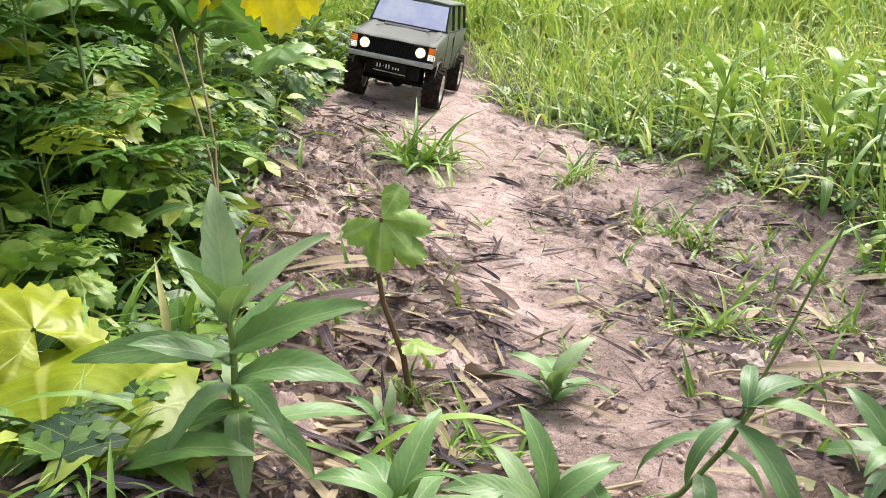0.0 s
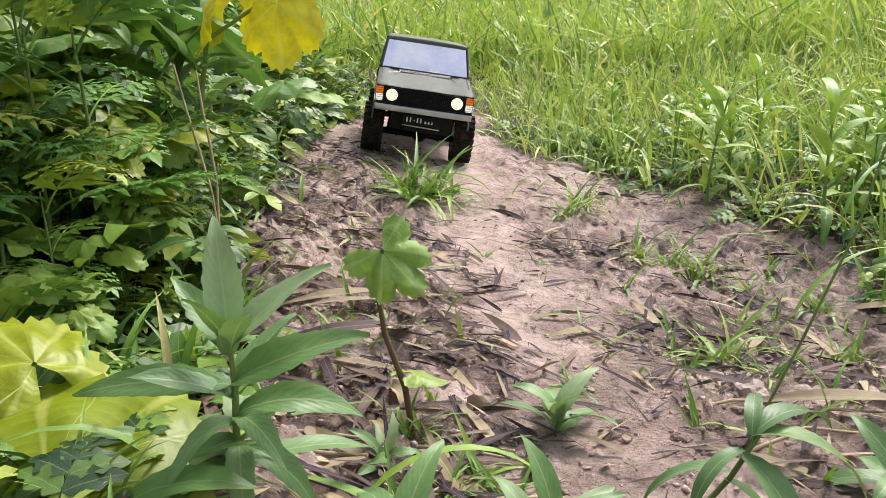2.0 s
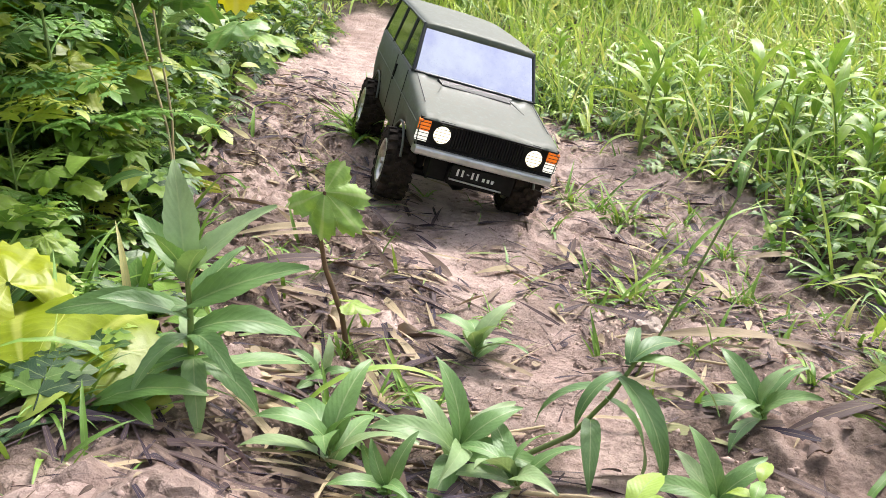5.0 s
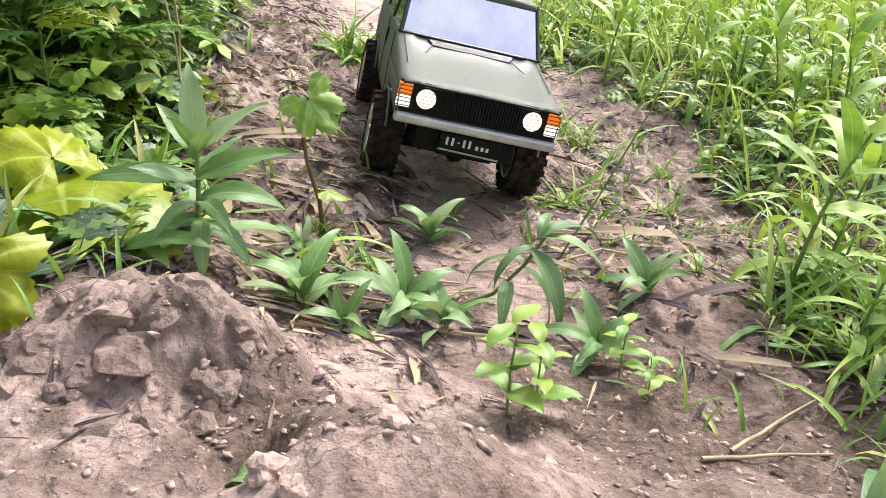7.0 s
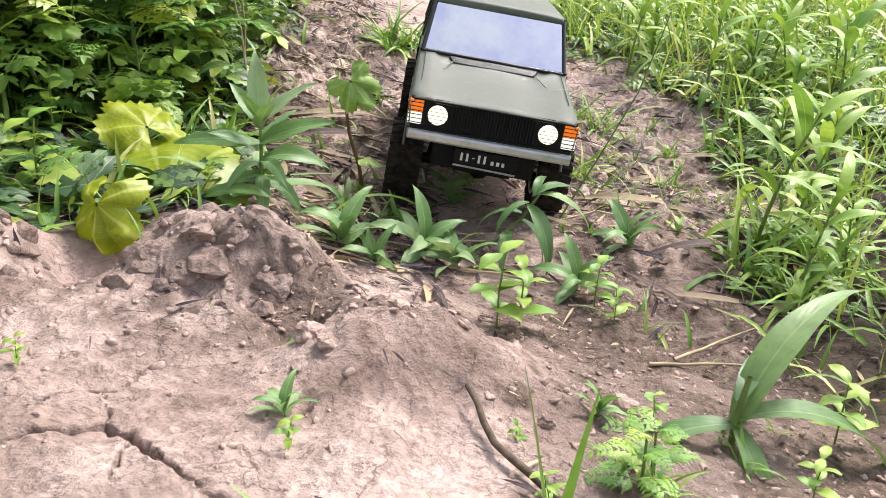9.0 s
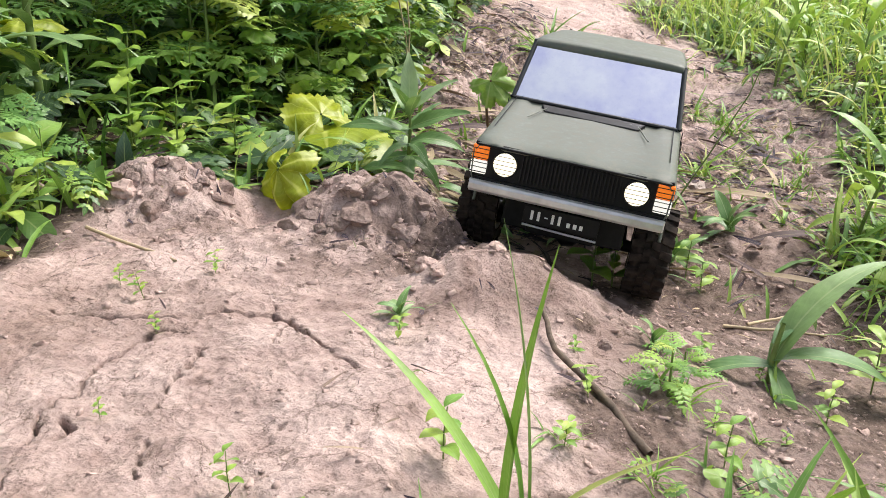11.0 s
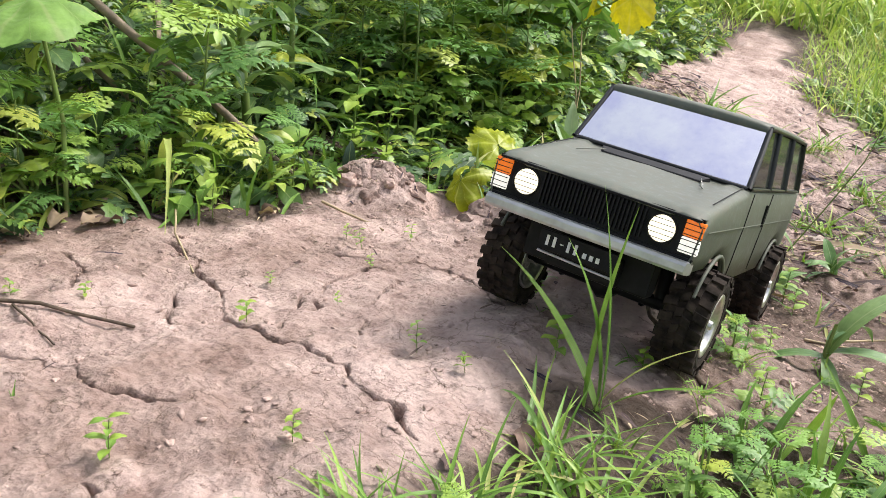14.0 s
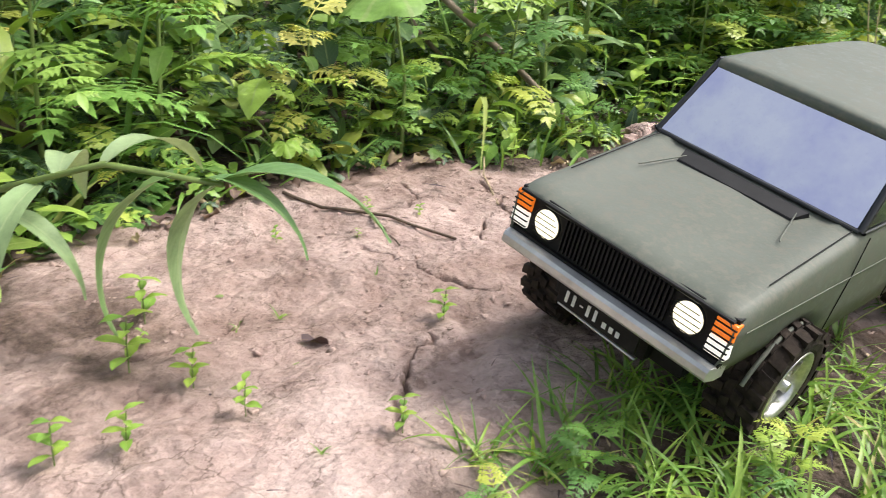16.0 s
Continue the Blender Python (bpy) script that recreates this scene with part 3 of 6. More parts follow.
def model_car():
    car = tagged(new("toy_car"), "olive green off-road model car with muddy tyres and lit headlamps", "toy car")
    stations = sorted(set([0, -3, -8, -14] + list(range(-20, -530, -6)) + [-530]), reverse=True)
    secs = []
    for y in stations:
        h = body_half(y)
        secs.append([S3(*p) for p in h] + [S3(-x, yy, z) for x, yy, z in h[-2::-1]])
    bm, rows = loft(secs)
    bm.faces.new(rows[-1])
    bmesh.ops.recalc_face_normals(bm, faces=bm.faces)
    body = part("body", bm, M_PAINT, car, "olive green painted body shell", True)
    body.modifiers.new("thick", "SOLIDIFY").thickness = 0.0012
    # front panel behind grille and lamps
    part("front_panel", box(bmesh.new(), *[S * a / 1000 for a in (-93, 93, -12, -3.5, -22, 17)], 0.0008), M_BLACK, car)
    for k in range(27):
        x = -46 + k * 92 / 26
        part("grille_slat", box(bmesh.new(), *[S * a / 1000 for a in (x - 0.8, x + 0.8, -5, -0.5, -13, 13)]), M_BLACK, car)
    part("grille_rail", box(bmesh.new(), *[S * a / 1000 for a in (-93, 93, -4, -0.5, -19.5, -16)], 0.0005), M_BLACK, car)
    part("hood_lip", box(bmesh.new(), *[S * a / 1000 for a in (-91, 91, -4, 0.5, 14.0, 16.0)], 0.0005), M_BLACK, car)
    for sx in (1, -1):
        bm = bmesh.new()
        bmesh.ops.create_uvsphere(bm, u_segments=28, v_segments=14, radius=S * 0.0112)
        bmesh.ops.scale(bm, vec=(1, 0.35, 1), verts=bm.verts)
        bmesh.ops.translate(bm, vec=S3(62 * sx, -2.0, 0), verts=bm.verts)
        lamp = part("headlamp", bm, M_LAMP, car, "round lit headlamp", True)
        bm = bmesh.new()
        V, Q, U = tube([S3(62 * sx + 12.0 * math.cos(a), -1.5, 12.0 * math.sin(a)) for a in np.linspace(0, 2 * math.pi, 29)], [0.0009] * 29, 5)
        ring = sheet("lamp_ring", V, Q, U, M_BLACK, lamp)
        for k in range(5):
            z = -8 + 4.0 * k
            h = math.sqrt(max(11.6 ** 2 - z * z, 1))
            part("lamp_bar", box(bmesh.new(), *[S * a / 1000 for a in (62 * sx - h, 62 * sx + h, 2.3, 2.8, z - 0.2, z + 0.2)]), M_BLACK, lamp)
        xa, xb = (79, 94.5) if sx > 0 else (-94.5, -79)
        ind = part("indicator", box(bmesh.new(), *[S * a / 1000 for a in (xa, xb, -9, -0.5, 0.5, 14)], 0.0012), M_ORANGE, car, "orange indicator lens")
        pos = part("side_lamp", box(bmesh.new(), *[S * a / 1000 for a in (xa, xb, -9, -0.5, -13, -0.3)], 0.0012), M_WHITELENS, car, "white side lamp lens")
        for k in range(6):
            z = -11 + 4.4 * k
            part("lamp_bar", box(bmesh.new(), *[S * a / 1000 for a in (xa - 0.3, xb + 0.3, -1, 0.9, z - 0.25, z + 0.25)]), M_BLACK, ind if z > 0 else pos)
    # bumper: a bevelled bar with turned-back ends
    bm = bmesh.new()
    pr = [(0.0, -29.5), (5.5, -28.8), (7.0, -26.5), (7.0, -21.5), (5.5, -18.9), (0.0, -18.2), (-3, -18.5), (-3, -29.2)]
    cols = [(-93, -12), (-93, -3), (-91.2, 0), (-60, 0.4), (0, 0.8), (60, 0.4), (91.2, 0), (93, -3), (93, -12)]
    rows = [[bm.verts.new(S3(x, y + a * (0.25 if abs(x) > 92 else 1), z)) for a, z in pr] for x, y in cols]
    for a, b in zip(rows, rows[1:]):
        for k in range(8):
            bm.faces.new((a[k], a[(k + 1) % 8], b[(k + 1) % 8], b[k]))
    bm.faces.new(rows[0][::-1]), bm.faces.new(rows[-1])
    part("bumper", bm, M_SILVER, car, "scuffed silver front bumper")
    # plate with unreadable white marks
    plate = part("number_plate", box(bmesh.new(), *[S * a / 1000 for a in (-36, 36, -6, -3, -50, -33)], 0.0005), M_BLACK, car, "black plate with white marks")
    for x0, x1, z0, z1 in ((29, 26.4, -46, -37), (22.5, 19.9, -46, -37), (15.5, 12.5, -42, -41), (9, 6.4, -46, -37), (2.5, -0.1, -46, -37), (-6, -9.4, -46, -41.5), (-12.3, -15.7, -46, -41.5), (-18.3, -21.5, -46, -41.5)):
        part("mark", box(bmesh.new(), S * x1 / 1000, S * x0 / 1000, S * -0.0030, S * -0.0024, S * z0 / 1000, S * z1 / 1000), M_MARKS, plate)
    V, Q, U = tube([S3(x, -7, z) for x, z in ((36, -53), (-36, -55))], [0.0011] * 2, 6)
    sheet("skid_rod", V, Q, U, M_SILVER, car)
    # under the body
    part("chassis", box(bmesh.new(), *[S * a / 1000 for a in (-34, 34, -490, -25, -66, -40)], 0.003), M_BLACK, car)
    part("inner_tray", box(bmesh.new(), *[S * a / 1000 for a in (-66, 66, -500, -20, -30, -8)], 0.003), M_BLACK, car)
    for ya in (FRONT_AXLE, REAR_AXLE):
        V, Q, U = tube([(x * HUB_X, ya, HUB_Z) for x in (-0.9, -0.2, -0.12, 0.0, 0.12, 0.9)], [0.006, 0.006, 0.013, 0.015, 0.007, 0.006], 10)
        sheet("axle", V, Q, U, M_BLACK, car)
        for sx in (-1, 1):
            V, Q, U = tube([(sx * 0.055, ya, HUB_Z + 0.004), (sx * 0.048, ya - 0.012, -0.012)], [0.0065, 0.0065], 10)
            sheet("damper", V, Q, U, M_BLACK, car)
            V, Q, U = tube([(sx * 0.04, ya, HUB_Z - 0.006), (sx * 0.03, ya + (-0.11 if ya == FRONT_AXLE else 0.11), -0.05)], [0.003, 0.003], 6)
            sheet("link", V, Q, U, M_BLACK, car)
    # cowl vent strip and wipers
    # the vent is a low wedge that stands up from the hood before the glass
    bm = bmesh.new()
    lo = [bm.verts.new(S3(*p)) for p in ((-50, -131, 37.2), (50, -131, 37.2), (56, -149, 39.0), (-56, -149, 39.0))]
    hi = [bm.verts.new(S3(*p)) for p in ((-50, -132, 38.6), (50, -132, 38.6), (55, -148, 42.6), (-55, -148, 42.6))]
    bm.faces.new(hi)
    for k in range(4):
        bm.faces.new((lo[k], lo[(k + 1) % 4], hi[(k + 1) % 4], hi[k]))
    bmesh.ops.recalc_face_normals(bm, faces=bm.faces)
    part("cowl_vent", bm, M_BLACK, car, "black cowl vent strip")
    for sx in (1, -1):
        V, Q, U = tube([S3(sx * 85.5, -156, 42.9), S3(sx * 85.5, -100, 35.0), S3(sx * 85.5, -45, 27.2)], [0.0005] * 3, 4)
        sheet("hood_gap", V, Q, U, M_BLACK, car)
    # black block added to make the shade under the bumper dark
    part("valance", box(bmesh.new(), *[S * a / 1000 for a in (-60, 60, -58, -34, -66, -20)], 0.002), M_BLACK, car)
    for x0, x1 in ((62, 12), (-8, -58)):
        V, Q, U = tube([S3(x0, -158, 45), S3(x1, -160.5, 48)], [0.0007] * 2, 5)
        sheet("wiper", V, Q, U, M_BLACK, car)
    for sx in (1, -1):
        V, Q, U = tube([S3(sx * 47, -148, 41.2), S3(sx * 60, -100, 35.2), S3(sx * 62, -96, 34.4)], [0.0006] * 3, 5)
        sheet("hood_crease", V, Q, U, M_PAINT, car)
    # greenhouse: glass, pillars, roof
    B, T = (89, -158, 44.5), (82, -206, 102)
    YR0, YR1 = -498, -508

    def pane(name, pts, m, thick=1.2, label=""):
        bm = bmesh.new()
        bm.faces.new([bm.verts.new(S3(*p)) for p in pts])
        ob = part(name, bm, m, car, label)
        ob.modifiers.new("thick", "SOLIDIFY").thickness = thick * S / 1000
        return ob
    pane("windscreen", [(-B[0] + 2, B[1], B[2]), (B[0] - 2, B[1], B[2]), (T[0] - 2, T[1], T[2]), (-T[0] + 2, T[1], T[2])], M_WINDSCREEN, 1.2, "mirrored windscreen with pale sky reflection put into its colour")
    for sx in (1, -1):
        V, Q, U = tube([S3(sx * (B[0] + 1), B[1], B[2] - 2), S3(sx * (T[0] + 1), T[1], T[2] + 1)], [0.0030, 0.0026], 6)
        sheet("windscreen_pillar", V, Q, U, M_TRIM, car)
        z0, z1 = 46.0, 101.0
        cuts = [(-164, -212), (-258, -262), (-268, -270), (-372, -372), (-379, -379), (-492, -478)]
        for k in range(0, 6, 2):
            (a0, a1), (b0, b1) = cuts[k], cuts[k + 1]
            pane("side_window", [(sx * 91.5, a0, z0), (sx * 91.5, b0, z0), (sx * 82.5, b1, z1), (sx * 82.5, a1, z1)], M_GLASS)
        for a, b in ((-263, -266), (-375.5, -375.5), (-495, -481)):
            V, Q, U = tube([S3(sx * 92, a, 43), S3(sx * 83, b, 103)], [0.0034, 0.0030], 6)
            sheet("window_pillar", V, Q, U, M_TRIM, car)
        V, Q, U = tube([S3(sx * 92.5, -158, 43.6), S3(sx * 93, -330, 43.8), S3(sx * 92.5, -500, 43.6)], [0.0016] * 3, 6)
        sheet("belt_trim", V, Q, U, M_TRIM, car)
        V, Q, U = tube([S3(sx * 84, -204, 103), S3(sx * 84, -350, 104), S3(sx * 84, -488, 103)], [0.0020] * 3, 6)
        sheet("roof_gutter", V, Q, U, M_TRIM, car)
        # door gaps, handle, waist crease and wheel-arch lip
        for y in (-166, -282):
            V, Q, U = tube([S3(sx * 95.6, y, 40), S3(sx * 96.2, y, 8), S3(sx * 95.6, y + 2, -44)], [0.0005] * 3, 4)
            sheet("door_gap", V, Q, U, M_BLACK, car)
        part("door_handle", box(bmesh.new(), *[S * a / 1000 for a in (sx * 96 - 1.4, sx * 96 + 1.4, -272, -268.5, 4, 28)], 0.0005), M_BLACK, car)
        V, Q, U = tube([S3(sx * 96.3, y, 7) for y in (-12, -150, -300, -450, -525)], [0.0006] * 5, 4)
        sheet("waist_crease", V, Q, U, M_PAINT, car)
        for yc in (FRONT_AXLE / S * 1000, REAR_AXLE / S * 1000):
            pts = [S3(sx * 94.5, yc + 57 * math.cos(w), -76 + 57 * math.sin(w)) for w in np.linspace(0.42, math.pi - 0.42, 15)]
            V, Q, U = tube(pts, [0.0017] * 15, 6)
            sheet("arch_lip", V, Q, U, M_PAINT, car)
    V, Q, U = tube([S3(-B[0], B[1] + 1, B[2] - 1.5), S3(0, B[1] + 3, B[2] - 1), S3(B[0], B[1] + 1, B[2] - 1.5)], [0.0019] * 3, 6)
    sheet("windscreen_seal", V, Q, U, M_TRIM, car)
    V, Q, U = tube([S3(-T[0], T[1], T[2] + 1), S3(0, T[1] + 1.5, T[2] + 1.6), S3(T[0], T[1], T[2] + 1)], [0.0018] * 3, 6)
    sheet("windscreen_header", V, Q, U, M_TRIM, car)
    secs = []
    for y, dz, w in ((-201, -2.5, 81), (-203, 1.0, 82.5), (-210, 3.2, 83), (-240, 5.0, 83.5), (-330, 6.2, 83.5), (-430, 6.0, 83), (-480, 4.0, 82), (-494, 1.5, 81.5), (-497, -2, 81)):
        half = [(w + 1, -3.0), (w + 1, 0), (w - 2, 2.6), (w - 8, 3.4), (55, 4.4), (30, 4.9), (0, 5.1)]
        half = [(x, y, 101.5 + dz * 0.7 + z) for x, z in half]
        secs.append([S3(*p) for p in half] + [S3(-x, yy, z) for x, yy, z in half[-2::-1]])
    bm, rows = loft(secs)
    bm.faces.new(rows[0]), bm.faces.new(rows[-1][::-1])
    bmesh.ops.recalc_face_normals(bm, faces=bm.faces)
    part("roof", bm, M_PAINT, car, "olive green roof with water marks", True).modifiers.new("thick", "SOLIDIFY").thickness = 0.001
    pane("rear_window", [(-88, -514, 46), (88, -514, 46), (80, -495, 100), (-80, -495, 100)], M_GLASS)
    part("cabin_floor", box(bmesh.new(), *[S * a / 1000 for a in (-88, 88, -508, -170, 36, 40)], 0.001), M_BLACK, car)
    return car


def wheel_parts(car):
    """The four wheels: lugged tyre, bright rim ring, spokes and hub."""
    wheels = []
    W2 = 0.0195
    prof = [(-W2 + 0.003, 0.030), (-W2, 0.034), (-W2 - 0.0008, 0.040), (-W2 + 0.001, 0.0445), (-W2 + 0.005, 0.0468), (0, 0.0472), (W2 - 0.005, 0.0468), (W2 - 0.001, 0.0445), (W2 + 0.0008, 0.040), (W2, 0.034), (W2 - 0.003, 0.030)]
    tyre_me = rim_me = hub_me = None
    for k, (sx, ya) in enumerate(((1, FRONT_AXLE), (-1, FRONT_AXLE), (1, REAR_AXLE), (-1, REAR_AXLE))):
        w = new("wheel")
        w.parent = car
        w.matrix_basis = pose(sx * HUB_X, ya, HUB_Z)
        if tyre_me is None:
            bm = bmesh.new()
            N = 44
            rows = [[bm.verts.new((x, r * math.cos(2 * math.pi * j / N), r * math.sin(2 * math.pi * j / N))) for x, r in prof] for j in range(N)]
            for j in range(N):
                a, b = rows[j], rows[(j + 1) % N]
                for i in range(len(prof) - 1):
                    bm.faces.new((a[i], a[i + 1], b[i + 1], b[i]))
            for j in range(20):
                for x0, x1, off in ((-0.0205, -0.0085, 0.0), (-0.0075, 0.0005, 0.5), (0.0005, 0.0075, 0.0), (0.0085, 0.0205, 0.5)):
                    rot = Matrix.Rotation(2 * math.pi * (j + off) / 20, 4, "X")
                    h = 0.0500 if abs(x0 + x1) < 0.02 else 0.0492
                    sk = 0.0012 * (1 if x0 > 0 else -1)
                    vs = [bm.verts.new(rot @ Vector((x, y + (sk if x == x1 else -sk), z))) for z, dy in ((0.044, 0.0048), (h, 0.0038)) for x, y in ((x0, -dy), (x1, -dy), (x1, dy), (x0, dy))]
                    for f in ((4, 5, 6, 7), (0, 1, 5, 4), (1, 2, 6, 5), (2, 3, 7, 6), (3, 0, 4, 7)):
                        bm.faces.new([vs[i] for i in f])
            bmesh.ops.recalc_face_normals(bm, faces=bm.faces)
            bmesh.ops.scale(bm, vec=(0.94, TYRE_R / 0.0497, TYRE_R / 0.0497), verts=bm.verts)
            tyre = part("tyre", bm, M_TYRE, w, "knobbly black tyre caked with mud")
            tyre_me = tyre.data
            bm = bmesh.new()
            rp = [(-0.016, 0.0295), (-0.0175, 0.0315), (-0.019, 0.0315), (-0.0195, 0.0300), (-0.0165, 0.0265), (-0.010, 0.0255), (0.010, 0.0255), (0.0165, 0.0265), (0.0195, 0.0300), (0.019, 0.0315), (0.0175, 0.0315), (0.016, 0.0295)]
            rows = [[bm.verts.new((x, r * math.cos(2 * math.pi * j / 36), r * math.sin(2 * math.pi * j / 36))) for x, r in rp] for j in range(36)]
            for j in range(36):
                a, b = rows[j], rows[(j + 1) % 36]
                for i in range(len(rp) - 1):
                    bm.faces.new((a[i], a[i + 1], b[i + 1], b[i]))
            bmesh.ops.recalc_face_normals(bm, faces=bm.faces)
            bmesh.ops.scale(bm, vec=(0.94, TYRE_R / 0.0497, TYRE_R / 0.0497), verts=bm.verts)
            rim_me = part("rim", bm, M_CHROME, w, "worn bright metal rim", True).data
            bm = bmesh.new()
            for s2 in (-1, 1):
                bmesh.ops.create_cone(bm, cap_ends=True, segments=24, radius1=0.026, radius2=0.010, depth=0.006, matrix=Matrix.Translation((s2 * 0.009, 0, 0)) @ Matrix.Rotation(s2 * math.pi / 2, 4, "Y"))
                for j in range(6):
                    rot = Matrix.Rotation(2 * math.pi * j / 6, 4, "X")
                    bmesh.ops.create_cone(bm, cap_ends=True, segments=8, radius1=0.0028, radius2=0.0024, depth=0.004, matrix=rot @ Matrix.Translation((s2 * 0.0118, 0, 0.012)) @ Matrix.Rotation(s2 * math.pi / 2, 4, "Y"))
                    box2 = bmesh.ops.create_cube(bm, size=1, matrix=rot @ Matrix.Translation((s2 * 0.0125, 0, 0.0195)) @ Matrix.Diagonal((0.003, 0.005, 0.013, 1)))
                bmesh.ops.create_cone(bm, cap_ends=True, segments=14, radius1=0.006, radius2=0.004, depth=0.010, matrix=Matrix.Translation((s2 * 0.014, 0, 0)) @ Matrix.Rotation(s2 * math.pi / 2, 4, "Y"))
            bmesh.ops.scale(bm, vec=(0.94, TYRE_R / 0.0497, TYRE_R / 0.0497), verts=bm.verts)
            hub_me = part("wheel_hub", bm, M_CHROME, w, "muddy spoked wheel centre").data
        else:
            for nm, me, lb in (("tyre", tyre_me, "knobbly black tyre caked with mud"), ("rim", rim_me, "worn bright metal rim"), ("wheel_hub", hub_me, "muddy spoked wheel centre")):
                o = tagged(new(nm, me), lb)
                o.parent = w
        wheels.append((w, sx, ya))
    return wheels


CAR_ROWS = [
    (0, -0.118, 1.780, 0.194, -1.1, -12.8, 173.9),
    (0.5, -0.109, 1.719, 0.189, -0.3, -9.5, 176.2),
    (1, -0.085, 1.641, 0.184, -0.1, -12.1, 179.0),
    (1.5, -0.062, 1.581, 0.176, -0.8, -11.9, 182.0),
    (2, -0.040, 1.535, 0.167, -2.2, -10.9, 185.2),
    (2.5, -0.009, 1.441, 0.157, -3.5, -11.5, 187.9),
    (3, 0.035, 1.361, 0.144, -4.6, -15.0, 190.7),
    (3.5, 0.061, 1.256, 0.129, -5.3, -11.4, 191.5),
    (4, 0.093, 1.120, 0.100, -7.8, -15.6, 192.3),
    (6.5, 0.143, 0.719, 0.082, -1.2, -10.2, 185.8),
    (7, 0.146, 0.652, 0.081, -2.1, -10.8, 186.0),
    (7.5, 0.148, 0.628, 0.077, -1.9, -8.7, 185.9),
    (8, 0.147, 0.601, 0.081, -0.7, -7.3, 185.3),
    (10.5, 0.129, 0.213, 0.094, 2.6, -9.3, 179.1),
    (11, 0.128, 0.161, 0.099, 5.1, -7.5, 179.3),
    (11.5, 0.128, 0.116, 0.119, 9.1, -8.1, 178.6),
    (12, 0.131, 0.053, 0.142, 13.4, -11.4, 176.4),
    (12.5, 0.127, 0.011, 0.139, 11.9, -12.8, 174.9),
    (13, 0.115, -0.050, 0.145, 11.0, -9.5, 174.5),
    (13.5, 0.113, -0.132, 0.161, 11.8, -7.0, 176.5),
    (14, 0.113, -0.168, 0.165, 11.0, -7.1, 174.8),
    (14.5, 0.116, -0.221, 0.165, 8.1, -11.0, 174.6),
    (15, 0.109, -0.297, 0.160, 5.7, -11.6, 174.6),
    (15.5, 0.097, -0.417, 0.149, 2.4, -9.9, 174.5),
    (16, 0.099, -0.513, 0.146, 0.8, -13.4, 178.0),
]
toy_car = model_car()
car_wheels = wheel_parts(toy_car)


def car_pose(t):
    """The car's pose at t seconds, eased between its rows."""
    R = np.array(CAR_ROWS)
    T = R[:, 0]
    k = int(np.clip(np.searchsorted(T, t) - 1, 0, len(T) - 2))
    m = np.gradient(R[:, 1:], T, axis=0)
    h = T[k + 1] - T[k]
    s = (t - T[k]) / h
    v = (2 * s ** 3 - 3 * s ** 2 + 1) * R[k, 1:] + (s ** 3 - 2 * s ** 2 + s) * h * m[k] + (3 * s ** 2 - 2 * s ** 3) * R[k + 1, 1:] + (s ** 3 - s ** 2) * h * m[k + 1]
    return pose(*v)


def motions():
    """The car rolls down the track; each wheel turns with the way it has gone and follows the ground."""
    times = [round(0.1 * k, 1) for k in range(161)]
    poses = [car_pose(t) for t in times]
    walk(toy_car, [(t, m) for t, m in zip(times, poses)])
    for w, sx, ya in car_wheels:
        gone, last, rows = 0.0, None, []
        lift = []
        for m in poses:
            foot = m @ Vector((sx * HUB_X, ya, HUB_Z - TYRE_R))
            zs = [float(land(foot.x, foot.y + d)) + TYRE_R - math.sqrt(TYRE_R ** 2 - d * d) for d in (-0.02, 0.0, 0.02)]
            lift.append(min(0.020, max(-0.016, max(zs) - 0.001 - foot.z)))
        lift = np.convolve(np.pad(lift, 3, mode="edge"), np.ones(7) / 7, "valid")
        for t, m, up in zip(times, poses, lift):
            c = m @ Vector((sx * HUB_X, ya, HUB_Z))
            if last is not None:
                ahead = (m.to_3x3() @ Vector((0, 1, 0))).normalized()
                gone += (c - last).dot(ahead)
            last = c
            rows.append((t, pose(sx * HUB_X, ya, HUB_Z + up, -math.degrees(gone / TYRE_R))))
        walk(w, rows)


# ---- leaves: each a shape (vertices, faces, uv) from its foot at the origin along +y ----
def leaf_lance(L, W, rise=60, bend=95, fold=0.25, wave=0.06, n=9, sharp=0.8, twist=0.0, seed=0, tooth=0.0):
    rng = random.Random(seed)
    cols = (-1.0, -0.5, 0.0, 0.5, 1.0)
    V, U = [], []
    y = z = 0.0
    ph = rng.uniform(0, 6)
    for k in range(n + 1):
        s = k / n
        a = radians(rise - bend * s)
        if k:
            y, z = y + L / n * math.cos(a), z + L / n * math.sin(a)
        w = 0.5 * W * max(0.03, math.sin(math.pi * min(1, 0.04 + 0.96 * s) ** sharp)) ** 0.85
        if tooth:
            w *= 1 + tooth * (1 if k % 2 else -1)
        tw = radians(twist) * s
        for u in cols:
            x = u * w
            up = abs(u) * w * fold * 2 * (1 - 0.5 * abs(u)) + wave * W * abs(u) * math.sin(9 * s + ph + (2 if u > 0 else 0))
            xx, uu = x * math.cos(tw) - up * math.sin(tw), x * math.sin(tw) + up * math.cos(tw)
            V.append((xx, y - uu * math.sin(a), z + uu * math.cos(a)))
            U.append((0.5 + 0.5 * u, s))
    m = len(cols)
    Q = [(k * m + j, k * m + j + 1, (k + 1) * m + j + 1, (k + 1) * m + j) for k in range(n) for j in range(m - 1)]
    return np.array(V), np.array(Q), np.array(U)


